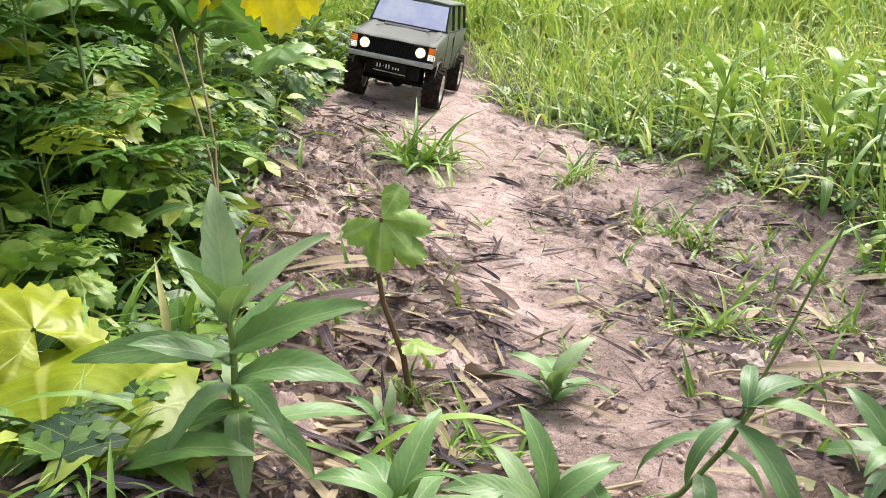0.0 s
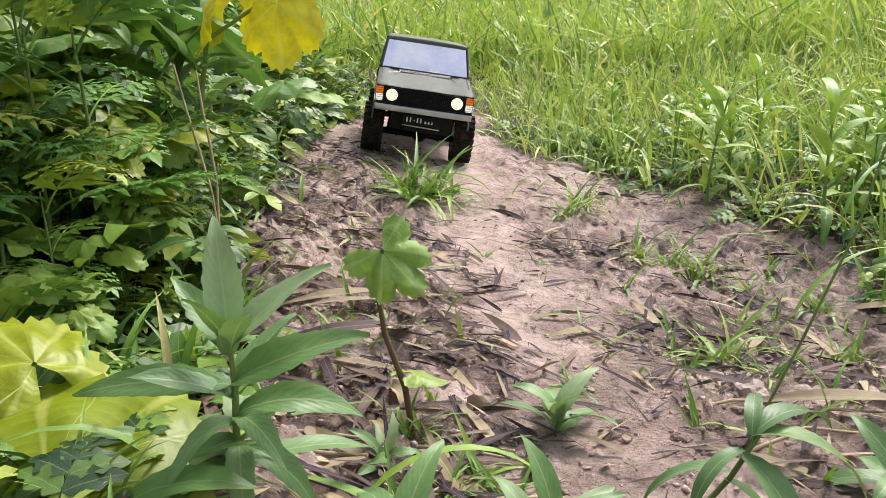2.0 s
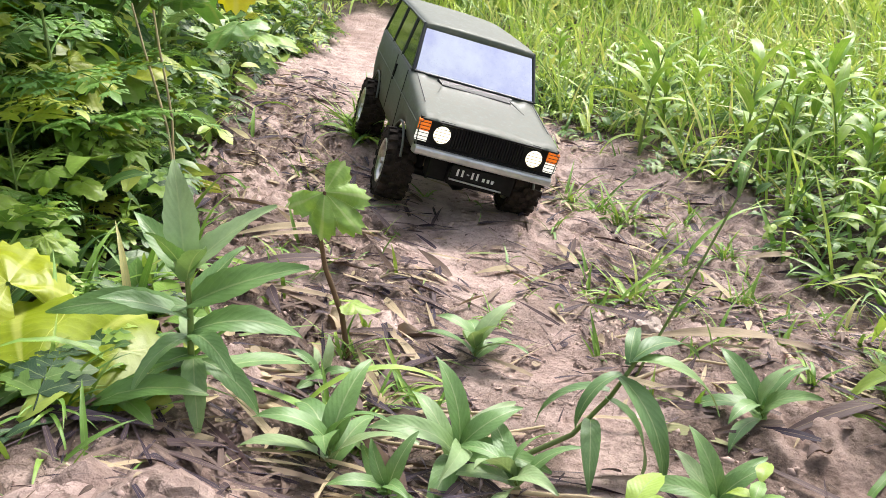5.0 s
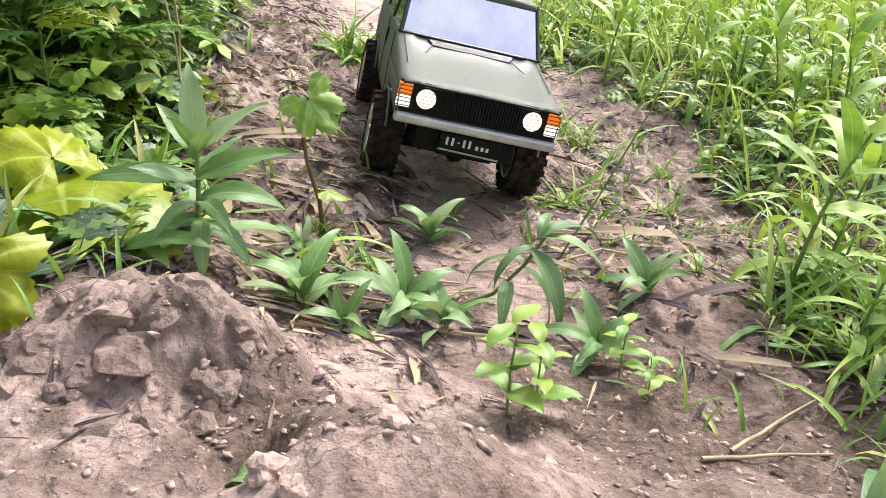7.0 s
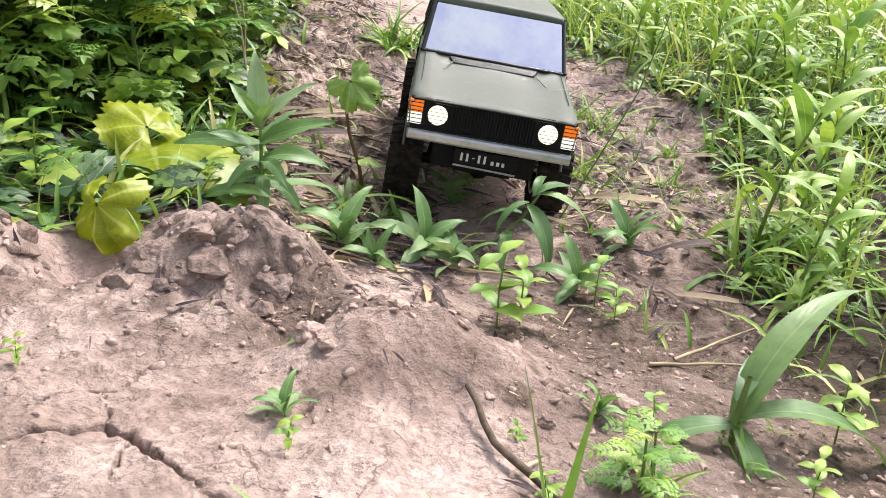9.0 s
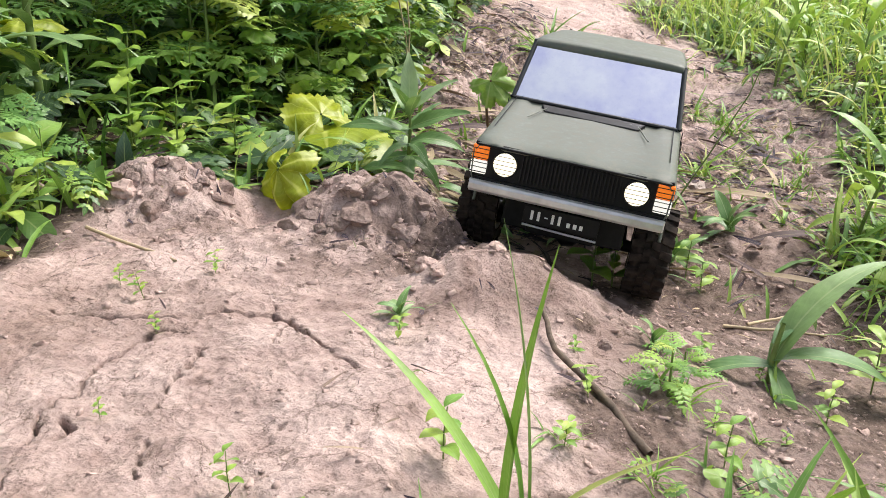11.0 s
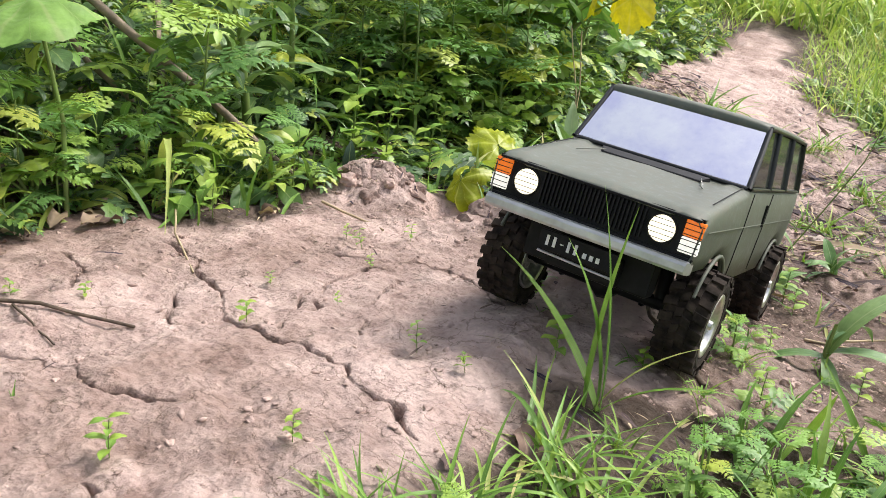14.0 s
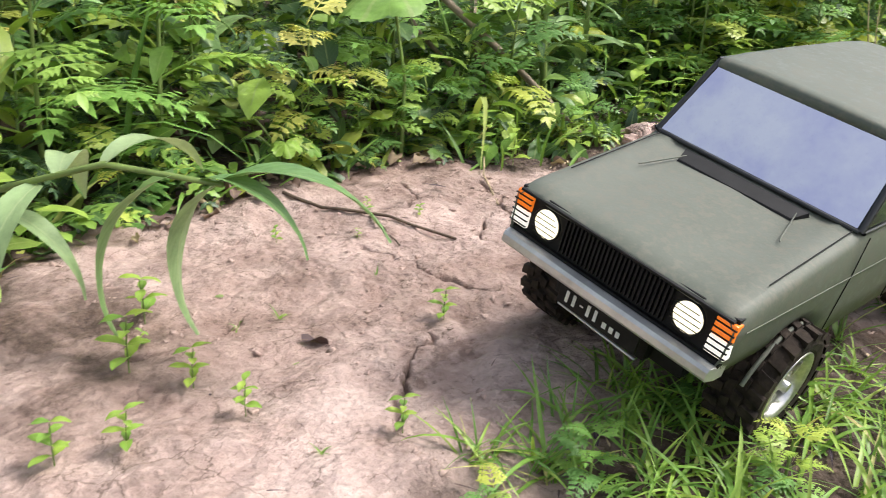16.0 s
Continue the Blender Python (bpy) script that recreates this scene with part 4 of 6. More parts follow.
def leaf_lobed(R, lobes=5, depth=0.28, cup=0.2, crumple=0.08, seed=0, span=150, tooth=0.05, rings=7, long=1.25):
    """A broad lobed leaf: ribs run from the foot into each lobe."""
    rng = random.Random(seed)
    N = lobes * 10
    V, U = [], []
    ph = [rng.uniform(0, 6) for _ in range(4)]
    for k in range(rings + 1):
        r = 0.03 + 0.97 * k / rings
        for j in range(N + 1):
            f = j / N
            a = radians(span) * (2 * f - 1)
            lob = abs(math.cos(math.pi * (f * lobes - 0.5 * (lobes % 2) + (0.0 if lobes % 2 else 0.5))))
            out = R * (1 - depth + depth * lob ** 0.8) * (0.72 + 0.28 * math.cos(a * 0.6)) * (1 + tooth * (1 if j % 2 else -1) * (k == rings))
            x, y = r * out * math.sin(a), r * out * math.cos(a) * long
            z = -cup * R * r * r + crumple * R * r * (math.sin(7 * a + ph[0]) * 0.5 + math.sin(3 * a + 5 * r + ph[1]) + 0.6 * math.sin(13 * r + ph[2] + 4 * a))
            z += 0.05 * R * r * (1 - lob)
            V.append((x, y, z))
            U.append((0.5 + 0.5 * (((f * lobes) % 1.0) - 0.5), r))
    m = N + 1
    Q = [(k * m + j, k * m + j + 1, (k + 1) * m + j + 1, (k + 1) * m + j) for k in range(rings) for j in range(N)]
    return np.array(V), np.array(Q), np.array(U)


def join(pieces):
    V, Q, U, o = [], [], [], 0
    for v, q, u in pieces:
        V.append(v), Q.append(q + o), U.append(u)
        o += len(v)
    return np.concatenate(V), np.concatenate(Q), np.concatenate(U)


def moved(shape, m):
    v, q, u = shape
    M = np.array(m)
    return v @ M[:3, :3].T + M[:3, 3], q, u


def leaf_feather(L, pairs=6, rise=45, bend=70, seed=0, low=False):
    """A feathery compound leaf: toothed leaflets in pairs along a thin rib."""
    rng = random.Random(seed)
    y = z = 0.0
    pts, out = [(0, 0, 0)], []
    n = pairs + 2
    for k in range(1, n + 1):
        a = radians(rise - bend * k / n)
        y, z = y + L / n * math.cos(a), z + L / n * math.sin(a)
        pts.append((0, y, z))
        if k < 2:
            continue
        s = (k - 2) / max(1, pairs)
        ll = L * (0.44 - 0.30 * s) * rng.uniform(0.85, 1.1)
        for side in (-1, 1):
            if low:
                lf = leaf_lance(ll, ll * 0.42, 8, 30, 0.15, 0.05, 6, 0.85, seed=seed + k, tooth=0.35)
            else:
                bits = [leaf_lance(ll, ll * 0.20, 6, 32, 0.1, 0.05, 5, 0.85, seed=seed + k)]
                for q in range(1, 4):
                    for s2 in (-1, 1):
                        b = leaf_lance(ll * (0.42 - 0.07 * q), ll * 0.15, 4, 25, 0.1, 0.05, 3, 0.85, seed=q)
                        bits.append(moved(b, Matrix.Translation((0, ll * 0.22 * q, ll * 0.012 * q)) @ Matrix.Rotation(radians(-s2 * 42), 4, "Z")))
                lf = join(bits)
            m = Matrix.Translation((0, y, z)) @ Matrix.Rotation(a * 0.7, 4, "X") @ Matrix.Rotation(radians(-side * rng.uniform(52, 66)), 4, "Z")
            out.append(moved(lf, m))
    tip = leaf_lance(L * 0.16, L * 0.07, 0, 20, 0.1, 0.05, 4, 0.85)
    out.append(moved(tip, Matrix.Translation((0, y, z)) @ Matrix.Rotation(radians(rise - bend), 4, "X")))
    rib = tube(pts, [L * 0.010 * (1 - 0.7 * k / n) for k in range(len(pts))], 4)
    out.append(rib)
    return join(out)


def blade(L, W, rise=80, bend=60, n=7, twist=0):
    v, q, u = leaf_lance(L, W, rise, bend, 0.3, 0.0, n, 0.55, twist)
    keep = [k for k in range(len(v)) if k % 5 in (0, 2, 4)]
    v, u = v[keep], u[keep]
    q = np.array([(k * 3 + j, k * 3 + j + 1, k * 3 + j + 4, k * 3 + j + 3) for k in range(n) for j in range(2)])
    return v, q, u


MESHES = {}


def shape_mesh(key, make, material):
    if key not in MESHES:
        me = bpy.data.meshes.new(key.split(":")[0])
        quads_mesh(me, *make())
        me.materials.append(material)
        MESHES[key] = me
    return MESHES[key]


def leaf_on(plant, me, m, name="leaf", label=""):
    o = new(name, me)
    o.parent = plant
    o.matrix_basis = m
    if label:
        tagged(o, label)
    return o


def stem_on(plant, pts, r0, r1, material, name="stem"):
    n = len(pts)
    V, Q, U = tube(pts, [r0 + (r1 - r0) * k / (n - 1) for k in range(n)], 7)
    return sheet(name, V, Q, U, material, plant)


def turn(az, tilt=0.0, roll=0.0, at=(0, 0, 0), s=1.0):
    return Matrix.Translation(at) @ Matrix.Rotation(radians(az), 4, "Z") @ Matrix.Rotation(radians(tilt), 4, "X") @ Matrix.Rotation(radians(roll), 4, "Y") @ Matrix.Scale(s, 4)


# ---- kinds of plant ----
def lance_weed(h, leaves, L, W, seed, label, lean=(0.0, 0.0), mat=None, name="weed", spread=1.0, group=""):
    """An upright weed with long pointed leaves all round its stem."""
    rng = random.Random(seed)
    p = tagged(new(name), label, "plant", group)
    pts = [(lean[0] * s * s, lean[1] * s * s, -0.008 + (h + 0.008) * s) for s in np.linspace(0, 1, 7)]
    stem_on(p, pts, max(0.0016, h * 0.017), max(0.0008, h * 0.007), M_STEM)
    az = rng.uniform(0, 360)
    for k in range(leaves):
        s = 0.12 + 0.86 * k / max(1, leaves - 1)
        q = rng.randrange(3)
        me = shape_mesh("leaf:lance%d_%d_%d_%s" % (q, round(L * 500), round(W * 2000), (mat or M_LANCE).name),
                        lambda: leaf_lance(L, W, (58, 42, 66)[q], (88, 105, 70)[q], (0.22, 0.3, 0.18)[q], 0.06, 9, 0.75, (10, -14, 0)[q], q), mat or M_LANCE)
        az += 137 + rng.uniform(-25, 25)
        leaf_on(p, me, turn(az, (s - 0.55) * 45 * spread, rng.uniform(-12, 12), (lean[0] * s * s, lean[1] * s * s, h * s), (0.62 + 0.5 * math.sin(math.pi * (0.2 + 0.65 * s))) * rng.uniform(0.85, 1.1)))
    return p


def feather_weed(h, leaves, L, seed, label, mat=None, name="feathery_herb", group="", flat=0.0):
    rng = random.Random(seed)
    p = tagged(new(name), label, "plant", group)
    stem_on(p, [(0, 0, -0.008), (0.004 * h, 0, h * 0.5), (0, 0.02 * h, h)], max(0.0014, h * 0.012), 0.001, M_STEM)
    az = rng.uniform(0, 360)
    for k in range(leaves):
        s = 0.05 + 0.95 * k / max(1, leaves - 1)
        q = rng.randrange(3)
        me = shape_mesh("leaf:feather%d_%d_%s" % (q, round(L * 400), (mat or M_FERN).name), lambda: leaf_feather(L, (6, 5, 7)[q], (50, 35, 60)[q], (70, 60, 85)[q], q + seed % 7), mat or M_FERN)
        az += 137 + rng.uniform(-30, 30)
        leaf_on(p, me, turn(az, -flat + (s - 0.6) * 30, rng.uniform(-15, 15), (0, 0, h * s), rng.uniform(0.7, 1.1)))
    return p


def broad_weed(h, leaves, R, seed, label, mat=None, name="broad_leaved_weed", group=""):
    """Broad lobed leaves, each on a long stalk of its own."""
    rng = random.Random(seed)
    p = tagged(new(name), label, "plant", group)
    az = rng.uniform(0, 360)
    for k in range(leaves):
        az += 360 / leaves + rng.uniform(-30, 30)
        hh, out = h * rng.uniform(0.45, 1.0), h * rng.uniform(0.15, 0.5)
        d = Vector((-math.sin(radians(az)), math.cos(radians(az)), 0))
        pts = [tuple(d * out * s * s + Vector((0, 0, -0.006 + (hh + 0.006) * (1.35 * s - 0.35 * s * s)))) for s in np.linspace(0, 1, 6)]
        stem_on(p, pts, 0.0026, 0.0015, M_STEM, "stalk")
        q = rng.randrange(3)
        me = shape_mesh("leaf:broad%d_%d_%s" % (q, round(R * 500), (mat or M_BROAD).name), lambda: leaf_lobed(R, (5, 3, 7)[q], (0.25, 0.18, 0.3)[q], 0.25, 0.06, q), mat or M_BROAD)
        leaf_on(p, me, turn(az, rng.uniform(-40, 5), rng.uniform(-15, 15), pts[-1], rng.uniform(0.65, 1.1)))
    return p


def young_weed(h, tiers, L, W, seed, label, mat=None, name="young_weed", group=""):
    """A small herb with pairs of oval leaves."""
    rng = random.Random(seed)
    p = tagged(new(name), label, "plant", group)
    stem_on(p, [(0, 0, -0.006), (0, 0, h * 0.5), (0.05 * h, 0, h)], max(0.0009, h * 0.016), 0.0007, M_STEM)
    az = rng.uniform(0, 90)
    for k in range(tiers):
        s = 0.25 + 0.75 * k / max(1, tiers - 1)
        for side in (0, 180):
            q = rng.randrange(2)
            me = shape_mesh("leaf:oval%d_%d_%s" % (q, round(L * 1000), (mat or M_LIGHT).name), lambda: leaf_lance(L, W, (35, 20)[q], (50, 45)[q], 0.2, 0.05, 8, 0.95, 0, q, 0.05), mat or M_LIGHT)
            leaf_on(p, me, turn(az + side, rng.uniform(-10, 25) * s, rng.uniform(-10, 10), (0, 0, h * s), rng.uniform(0.75, 1.1) * (1.05 - 0.3 * s)))
        az += 90 + rng.uniform(-20, 20)
    return p


def grass_tuft(n, L, W, seed, label, mat=None, spread=60, name="grass_tuft", group="", foot=0.012):
    rng = random.Random(seed)
    p = tagged(new(name), label, "grass", group)
    for k in range(n):
        q = rng.randrange(4)
        me = shape_mesh("blade:%d_%d_%d" % (q, round(L * 400), round(W * 4000)), lambda: blade(L, W, (84, 76, 80, 70)[q], (35, 85, 60, 110)[q], 7, (0, 20, -30, 10)[q]), mat or M_GRASSOB)
        az = rng.uniform(0, 360)
        r = foot * math.sqrt(rng.random())
        leaf_on(p, me, turn(az, -rng.uniform(0, spread) * 0.6, rng.uniform(-15, 15), (r * math.cos(az), r * math.sin(az), -0.004), rng.uniform(0.45, 1.1)), "blade")
    return p


M_GRASSOB = leaf_mat("tuft_blades", [(0.0, (0.12, 0.25, 0.025)), (0.5, (0.20, 0.36, 0.036)), (0.93, (0.32, 0.46, 0.06)), (1.0, (0.5, 0.44, 0.18))], "object", trans=0.4)


def put(p, x, y, az=0.0, s=1.0, sink=0.0, tip=(0, 0)):
    p.matrix_basis = Matrix.Translation((x, y, float(land(x, y)) - sink)) @ Matrix.Rotation(radians(tip[0]), 4, "X") @ Matrix.Rotation(radians(tip[1]), 4, "Y") @ Matrix.Rotation(radians(az), 4, "Z") @ Matrix.Scale(s, 4)
    return p


def put_copy(p, x, y, az=0.0, s=1.0, tip=(0, 0)):
    m = Matrix.Translation((x, y, float(land(x, y)))) @ Matrix.Rotation(radians(tip[0]), 4, "X") @ Matrix.Rotation(radians(tip[1]), 4, "Y") @ Matrix.Rotation(radians(az), 4, "Z")
    k = copy_thing(p, m)
    k.matrix_basis = m @ Matrix.Scale(s, 4)
    return k


# ---- growth that nobody could count ----
def scatter(name, shapes, mats4, material, label, category):
    """Join many copies of a few shapes into one mesh; mats4 holds, shape by shape, an array of 4 x 4 poses."""
    Vs, Qs, Us, o = [], [], [], 0
    for (v, q, u), M in zip(shapes, mats4):
        k = len(M)
        if not k:
            continue
        P = np.einsum("kij,vj->kvi", M[:, :3, :3], v) + M[:, None, :3, 3]
        Vs.append(P.reshape(-1, 3))
        Qs.append((q[None] + (np.arange(k) * len(v))[:, None, None] + o).reshape(-1, 4))
        Us.append(np.tile(u, (k, 1)))
        o += k * len(v)
    ob = sheet(name, np.concatenate(Vs), np.concatenate(Qs), np.concatenate(Us), material)
    return tagged(ob, label, category, kind="stuff")


def poses_np(x, y, z, az, tilt, roll, s):
    ca, sa, ct, st, cr, sr = np.cos(az), np.sin(az), np.cos(tilt), np.sin(tilt), np.cos(roll), np.sin(roll)
    o, i = np.zeros_like(x), np.ones_like(x)
    Z = np.stack([np.stack([ca, -sa, o], 1), np.stack([sa, ca, o], 1), np.stack([o, o, i], 1)], 1)
    X = np.stack([np.stack([i, o, o], 1), np.stack([o, ct, -st], 1), np.stack([o, st, ct], 1)], 1)
    Y = np.stack([np.stack([cr, o, sr], 1), np.stack([o, i, o], 1), np.stack([-sr, o, cr], 1)], 1)
    R = np.einsum("kij,kjl,klm->kim", Z, X, Y) * s[:, None, None]
    M = np.zeros((len(x), 4, 4))
    M[:, :3, :3], M[:, :3, 3], M[:, 3, 3] = R, np.stack([x, y, z], 1), 1
    return M


EYES = np.array([e for _, e, _, _ in PATH])


def clear(x, y, r):
    """False where growth would touch the way of the camera."""
    d = np.min(np.hypot(x[:, None] - np.interp(np.linspace(0, 24, 200), np.arange(25), EYES[:, 0]), y[:, None] - np.interp(np.linspace(0, 24, 200), np.arange(25), EYES[:, 1])), 1)
    return d > r


def off_track(x, y):
    """Metres out of the band over which the car rolls (negative inside it)."""
    c = np.interp(y, [-0.6, 0.0, 0.6, 1.1, 1.5, 2.2], [0.075, 0.10, 0.115, 0.06, -0.03, -0.10])
    return np.abs(x - c) - 0.135


def glade(x, y):
    """0 in the low clearing round the wilting leaf, 1 in the full bank."""
    r = np.hypot((x + 0.21) / 0.31, (y - 0.38) / 0.27)
    return np.clip((r - 0.85) / 0.5, 0, 1)


rs = np.random.RandomState(5)


def split(shapes, M):
    idx = rs.randint(0, len(shapes), len(M))
    return [M[idx == k] for k in range(len(shapes))]


def meadow():
    sh = [blade(1.0, w, r, b, 5, t) for w, r, b, t in ((0.030, 85, 30, 0), (0.045, 78, 70, 30), (0.026, 82, 50, -20), (0.055, 68, 110, 15))]
    # beside the track and up the slope
    n = 26000
    y = rs.uniform(-0.2, 3.4, n)
    x = rs.uniform(-1.4, 2.4, n)
    m = (rs.rand(n) > bare(x, y) * 1.25) & clear(x, y, 0.16) & (x > np.interp(y, [0.9, 1.6, 2.2, 3.0], [0.2, 0.02, -0.3, -1.2]))
    m &= (off_track(x, y) > 0) & (rs.rand(n) < np.interp(y, [-0.2, 0.3, 1.0, 1.6, 2.2], [0.15, 0.35, 0.45, 0.6, 1.0]))
    x, y = x[m], y[m]
    s = rs.uniform(0.05, 0.20, len(x)) * np.interp(y, [0, 1, 2.5], [0.7, 0.9, 1.2]) * np.interp(off_track(x, y), [0, 0.3], [0.5, 1])
    M1 = poses_np(x, y, land(x, y) - 0.004, rs.uniform(0, 6.3, len(x)), rs.normal(0, 0.18, len(x)), rs.normal(0, 0.2, len(x)), s)
    n = 26000
    y = 3.2 + 7.0 * rs.rand(n) ** 1.3
    x = rs.uniform(-0.9, 1.0, n) * y * 0.75 + 0.3
    s = rs.uniform(0.14, 0.34, n)
    M2 = poses_np(x, y, land(x, y) - 0.01, rs.uniform(0, 6.3, n), rs.normal(0, 0.15, n), rs.normal(0, 0.2, n), s * 1.15)
    n = 14000
    y = 10 + 40 * rs.rand(n) ** 1.6
    x = rs.uniform(-0.8, 0.9, n) * y * 0.75
    s = rs.uniform(0.5, 1.0, n) * np.interp(y, [10, 50], [0.7, 2.2])
    M3 = poses_np(x, y, land(x, y) - 0.02, rs.uniform(0, 6.3, n), rs.normal(0, 0.15, n), rs.normal(0, 0.2, n), s)
    n = 16000
    x, y = rs.uniform(-7, 7, n), rs.uniform(-6, 5, n)
    m = (np.hypot(x - 0.2, y + 0.2) > 1.3) & (bare(x, y) < 0.3) & ((x > 1.2) | (x < -1.7) | (y < -1.3))
    x, y = x[m], y[m]
    M4 = poses_np(x, y, land(x, y) - 0.01, rs.uniform(0, 6.3, len(x)), rs.normal(0, 0.2, len(x)), rs.normal(0, 0.2, len(x)), rs.uniform(0.2, 0.45, len(x)))
    return scatter("meadow_grass", sh, split(sh, np.concatenate([M1, M2, M3, M4])), M_MEADOW, "bright green meadow grass rising behind the track", "grass")


def undergrowth():
    """The thick green bank beside the clay, its leaves in many layers."""
    sh = [leaf_lance(1, 0.34, 30, 60, 0.2, 0.05, 4, 0.9, 0, 1), leaf_lance(1, 0.20, 45, 80, 0.25, 0.05, 5, 0.75, 10, 2), leaf_lance(1, 0.55, 20, 50, 0.15, 0.08, 4, 1.0, 0, 3),
          leaf_feather(1, 5, 35, 60, 4, True), leaf_feather(1, 5, 50, 75, 5, True)]

    def layer(n, x0, x1, y0, y1, top, size, name, material, label, tall):
        y = rs.uniform(y0, y1, n)
        x = np.interp(y, LY, LX) - 0.015 - (x1 - x0) * rs.rand(n) ** 1.2
        inn = np.clip((np.interp(y, LY, LX) - x) / 0.14, 0.10, 1)
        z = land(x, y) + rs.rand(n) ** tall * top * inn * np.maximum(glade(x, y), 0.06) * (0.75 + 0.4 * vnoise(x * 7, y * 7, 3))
        m = clear(x, y, 0.30)
        x, y, z = x[m], y[m], z[m]
        k = len(x)
        s = rs.uniform(0.5, 1.2, k) * size
        az = rs.uniform(0, 6.3, k)
        M = poses_np(x, y, z, az, rs.normal(-0.15, 0.45, k), rs.normal(0, 0.35, k), s)
        idx = rs.choice(5, k, p=[0.38, 0.24, 0.20, 0.09, 0.09])
        M[(idx > 2), :3, :3] *= 1.5
        return scatter(name, sh, [M[idx == q] for q in range(5)], material, label, "plants")
    layer(6500, 0, 1.1, -1.5, 2.6, 0.34, 0.060, "undergrowth", M_UNDER, "thick mixed green undergrowth beside the track", 1.3)
    # the low layer's shade is in its leaf colour
    layer(6500, 0.0, 1.2, -1.5, 2.7, 0.20, 0.050, "low_undergrowth", M_SHADELEAF, "low leaves under the taller growth, shade put into their green", 1.0)
    # far hedge of growth that closes the bank
    n = 3200
    y = rs.uniform(-2.0, 4.5, n)
    x = -0.85 - 1.2 * rs.rand(n)
    z = land(x, y) + 0.75 * rs.rand(n)
    M = poses_np(x, y, z, rs.uniform(0, 6.3, n), rs.normal(-0.1, 0.4, n), rs.normal(0, 0.3, n), rs.uniform(0.08, 0.16, n))
    scatter("tall_undergrowth", sh, split(sh, M), M_UNDER, "tall dense growth at the back of the bank", "plants")


def stalks():
    """Upright grass and stalks in the bank."""
    sh = [blade(1.0, 0.028, r, b, 6, t) for r, b, t in ((86, 40, 0), (80, 90, 30), (84, 120, -20))]
    n = 420
    y = rs.uniform(-1.4, 2.4, n)
    x = np.interp(y, LY, LX) - 0.02 - 0.8 * rs.rand(n)
    m = clear(x, y, 0.3) & (glade(x, y) > 0.6)
    x, y = x[m], y[m]
    s = rs.uniform(0.10, 0.36, len(x)) * np.clip((np.interp(y, LY, LX) - x) / 0.1, 0.3, 1)
    M = poses_np(x, y, land(x, y) - 0.005, rs.uniform(0, 6.3, len(x)), rs.normal(0, 0.15, len(x)), rs.normal(0, 0.2, len(x)), s)
    scatter("bank_grass", sh, split(sh, M), M_GRASS, "long grass blades among the bank plants", "grass")
    # sparse blades on and beside the clay
    n = 11000
    y = rs.uniform(-1.0, 1.9, n)
    x = rs.uniform(-0.5, 0.85, n)
    b = bare(x, y)
    k = np.clip(fbm(x, y, 7, 2, 91) * 1.3, 0, 1) * np.interp(y, [-0.9, -0.2, 0.2, 0.32, 0.5, 1.3, 1.6], [0.02, 0.01, 0.02, 0.75, 0.5, 0.4, 0.12])
    k = np.where(b < 0.5, 0.55, np.where(y > 0.28, k * 1.7, k)) * np.where(off_track(x, y) > 0.0, 1, 0.35)
    k = np.where((x > 0.05) & (y < -0.10), np.maximum(k, 1.0 * (b < 0.6)), k)
    m = (rs.rand(n) < k) & clear(x, y, 0.14)
    x, y = x[m], y[m]
    s = rs.uniform(0.015, 0.07, len(x)) * np.where(bare(x, y) > 0.5, 0.8, 1.35)
    M = poses_np(x, y, land(x, y) - 0.003, rs.uniform(0, 6.3, len(x)), rs.normal(-0.2, 0.35, len(x)), rs.normal(0, 0.3, len(x)), s)
    sh2 = [blade(1.0, 0.075, r, b2, 5, t) for r, b2, t in ((70, 60, 0), (60, 90, 30), (80, 40, -20))]
    scatter("sparse_grass", sh2, split(sh2, M), M_GRASS, "short grass blades scattered over clay and verge", "grass")


def litter():
    """Straw, dead blades and shreds that lie on the ground."""
    sh = [leaf_lance(1.0, w, 4, b, 0.1, 0.02, 5, 0.5, t, q) for q, (w, b, t) in enumerate(((0.09, 14, 20), (0.15, 16, 50), (0.055, 10, 0), (0.45, 35, 10)))]
    n = 36000
    y = rs.uniform(-0.9, 1.8, n)
    x = rs.uniform(-0.6, 0.7, n)
    k = np.interp(y, [-0.9, -0.1, 0.1, 0.3, 0.4, 1.3, 1.7], [0.015, 0.015, 0.10, 0.9, 1.0, 0.9, 0.3]) * np.clip(0.5 + fbm(x, y, 6, 2, 95), 0.1, 1)
    k = k * np.where(y > 0.3, np.interp(x - np.interp(y, [0.3, 0.8, 1.4], [0.14, 0.13, 0.02]), [-0.2, -0.07, -0.035, 0.03, 0.08, 0.3], [1.3, 1.1, 0.25, 0.25, 0.9, 1.0]), 1)
    k = np.where(bare(x, y) < 0.5, 0.3, k)
    m = rs.rand(n) < k
    x, y = x[m], y[m]
    az = rs.uniform(0, 6.3, len(x))
    s = rs.uniform(0.012, 0.075, len(x)) * np.where(rs.rand(len(x)) < 0.5, 0.5, 1)
    s = s * np.where(y < 0.3, 0.4, 1)
    idx = rs.choice(4, len(x), p=[0.35, 0.2, 0.3, 0.15])
    s[idx == 3] *= 0.4
    dz = (land(x - s * np.sin(az), y + s * np.cos(az)) - land(x, y)) / s
    M = poses_np(x, y, ground_height(x, y)[0] + 0.004, az, 0.07 + np.arctan(dz) + rs.normal(0, 0.06, len(x)), rs.normal(0, 0.3, len(x)), s)
    scatter("plant_litter", sh, [M[idx == q] for q in range(4)], M_LITTER, "dry straw and dead leaf shreds on the clay", "litter")


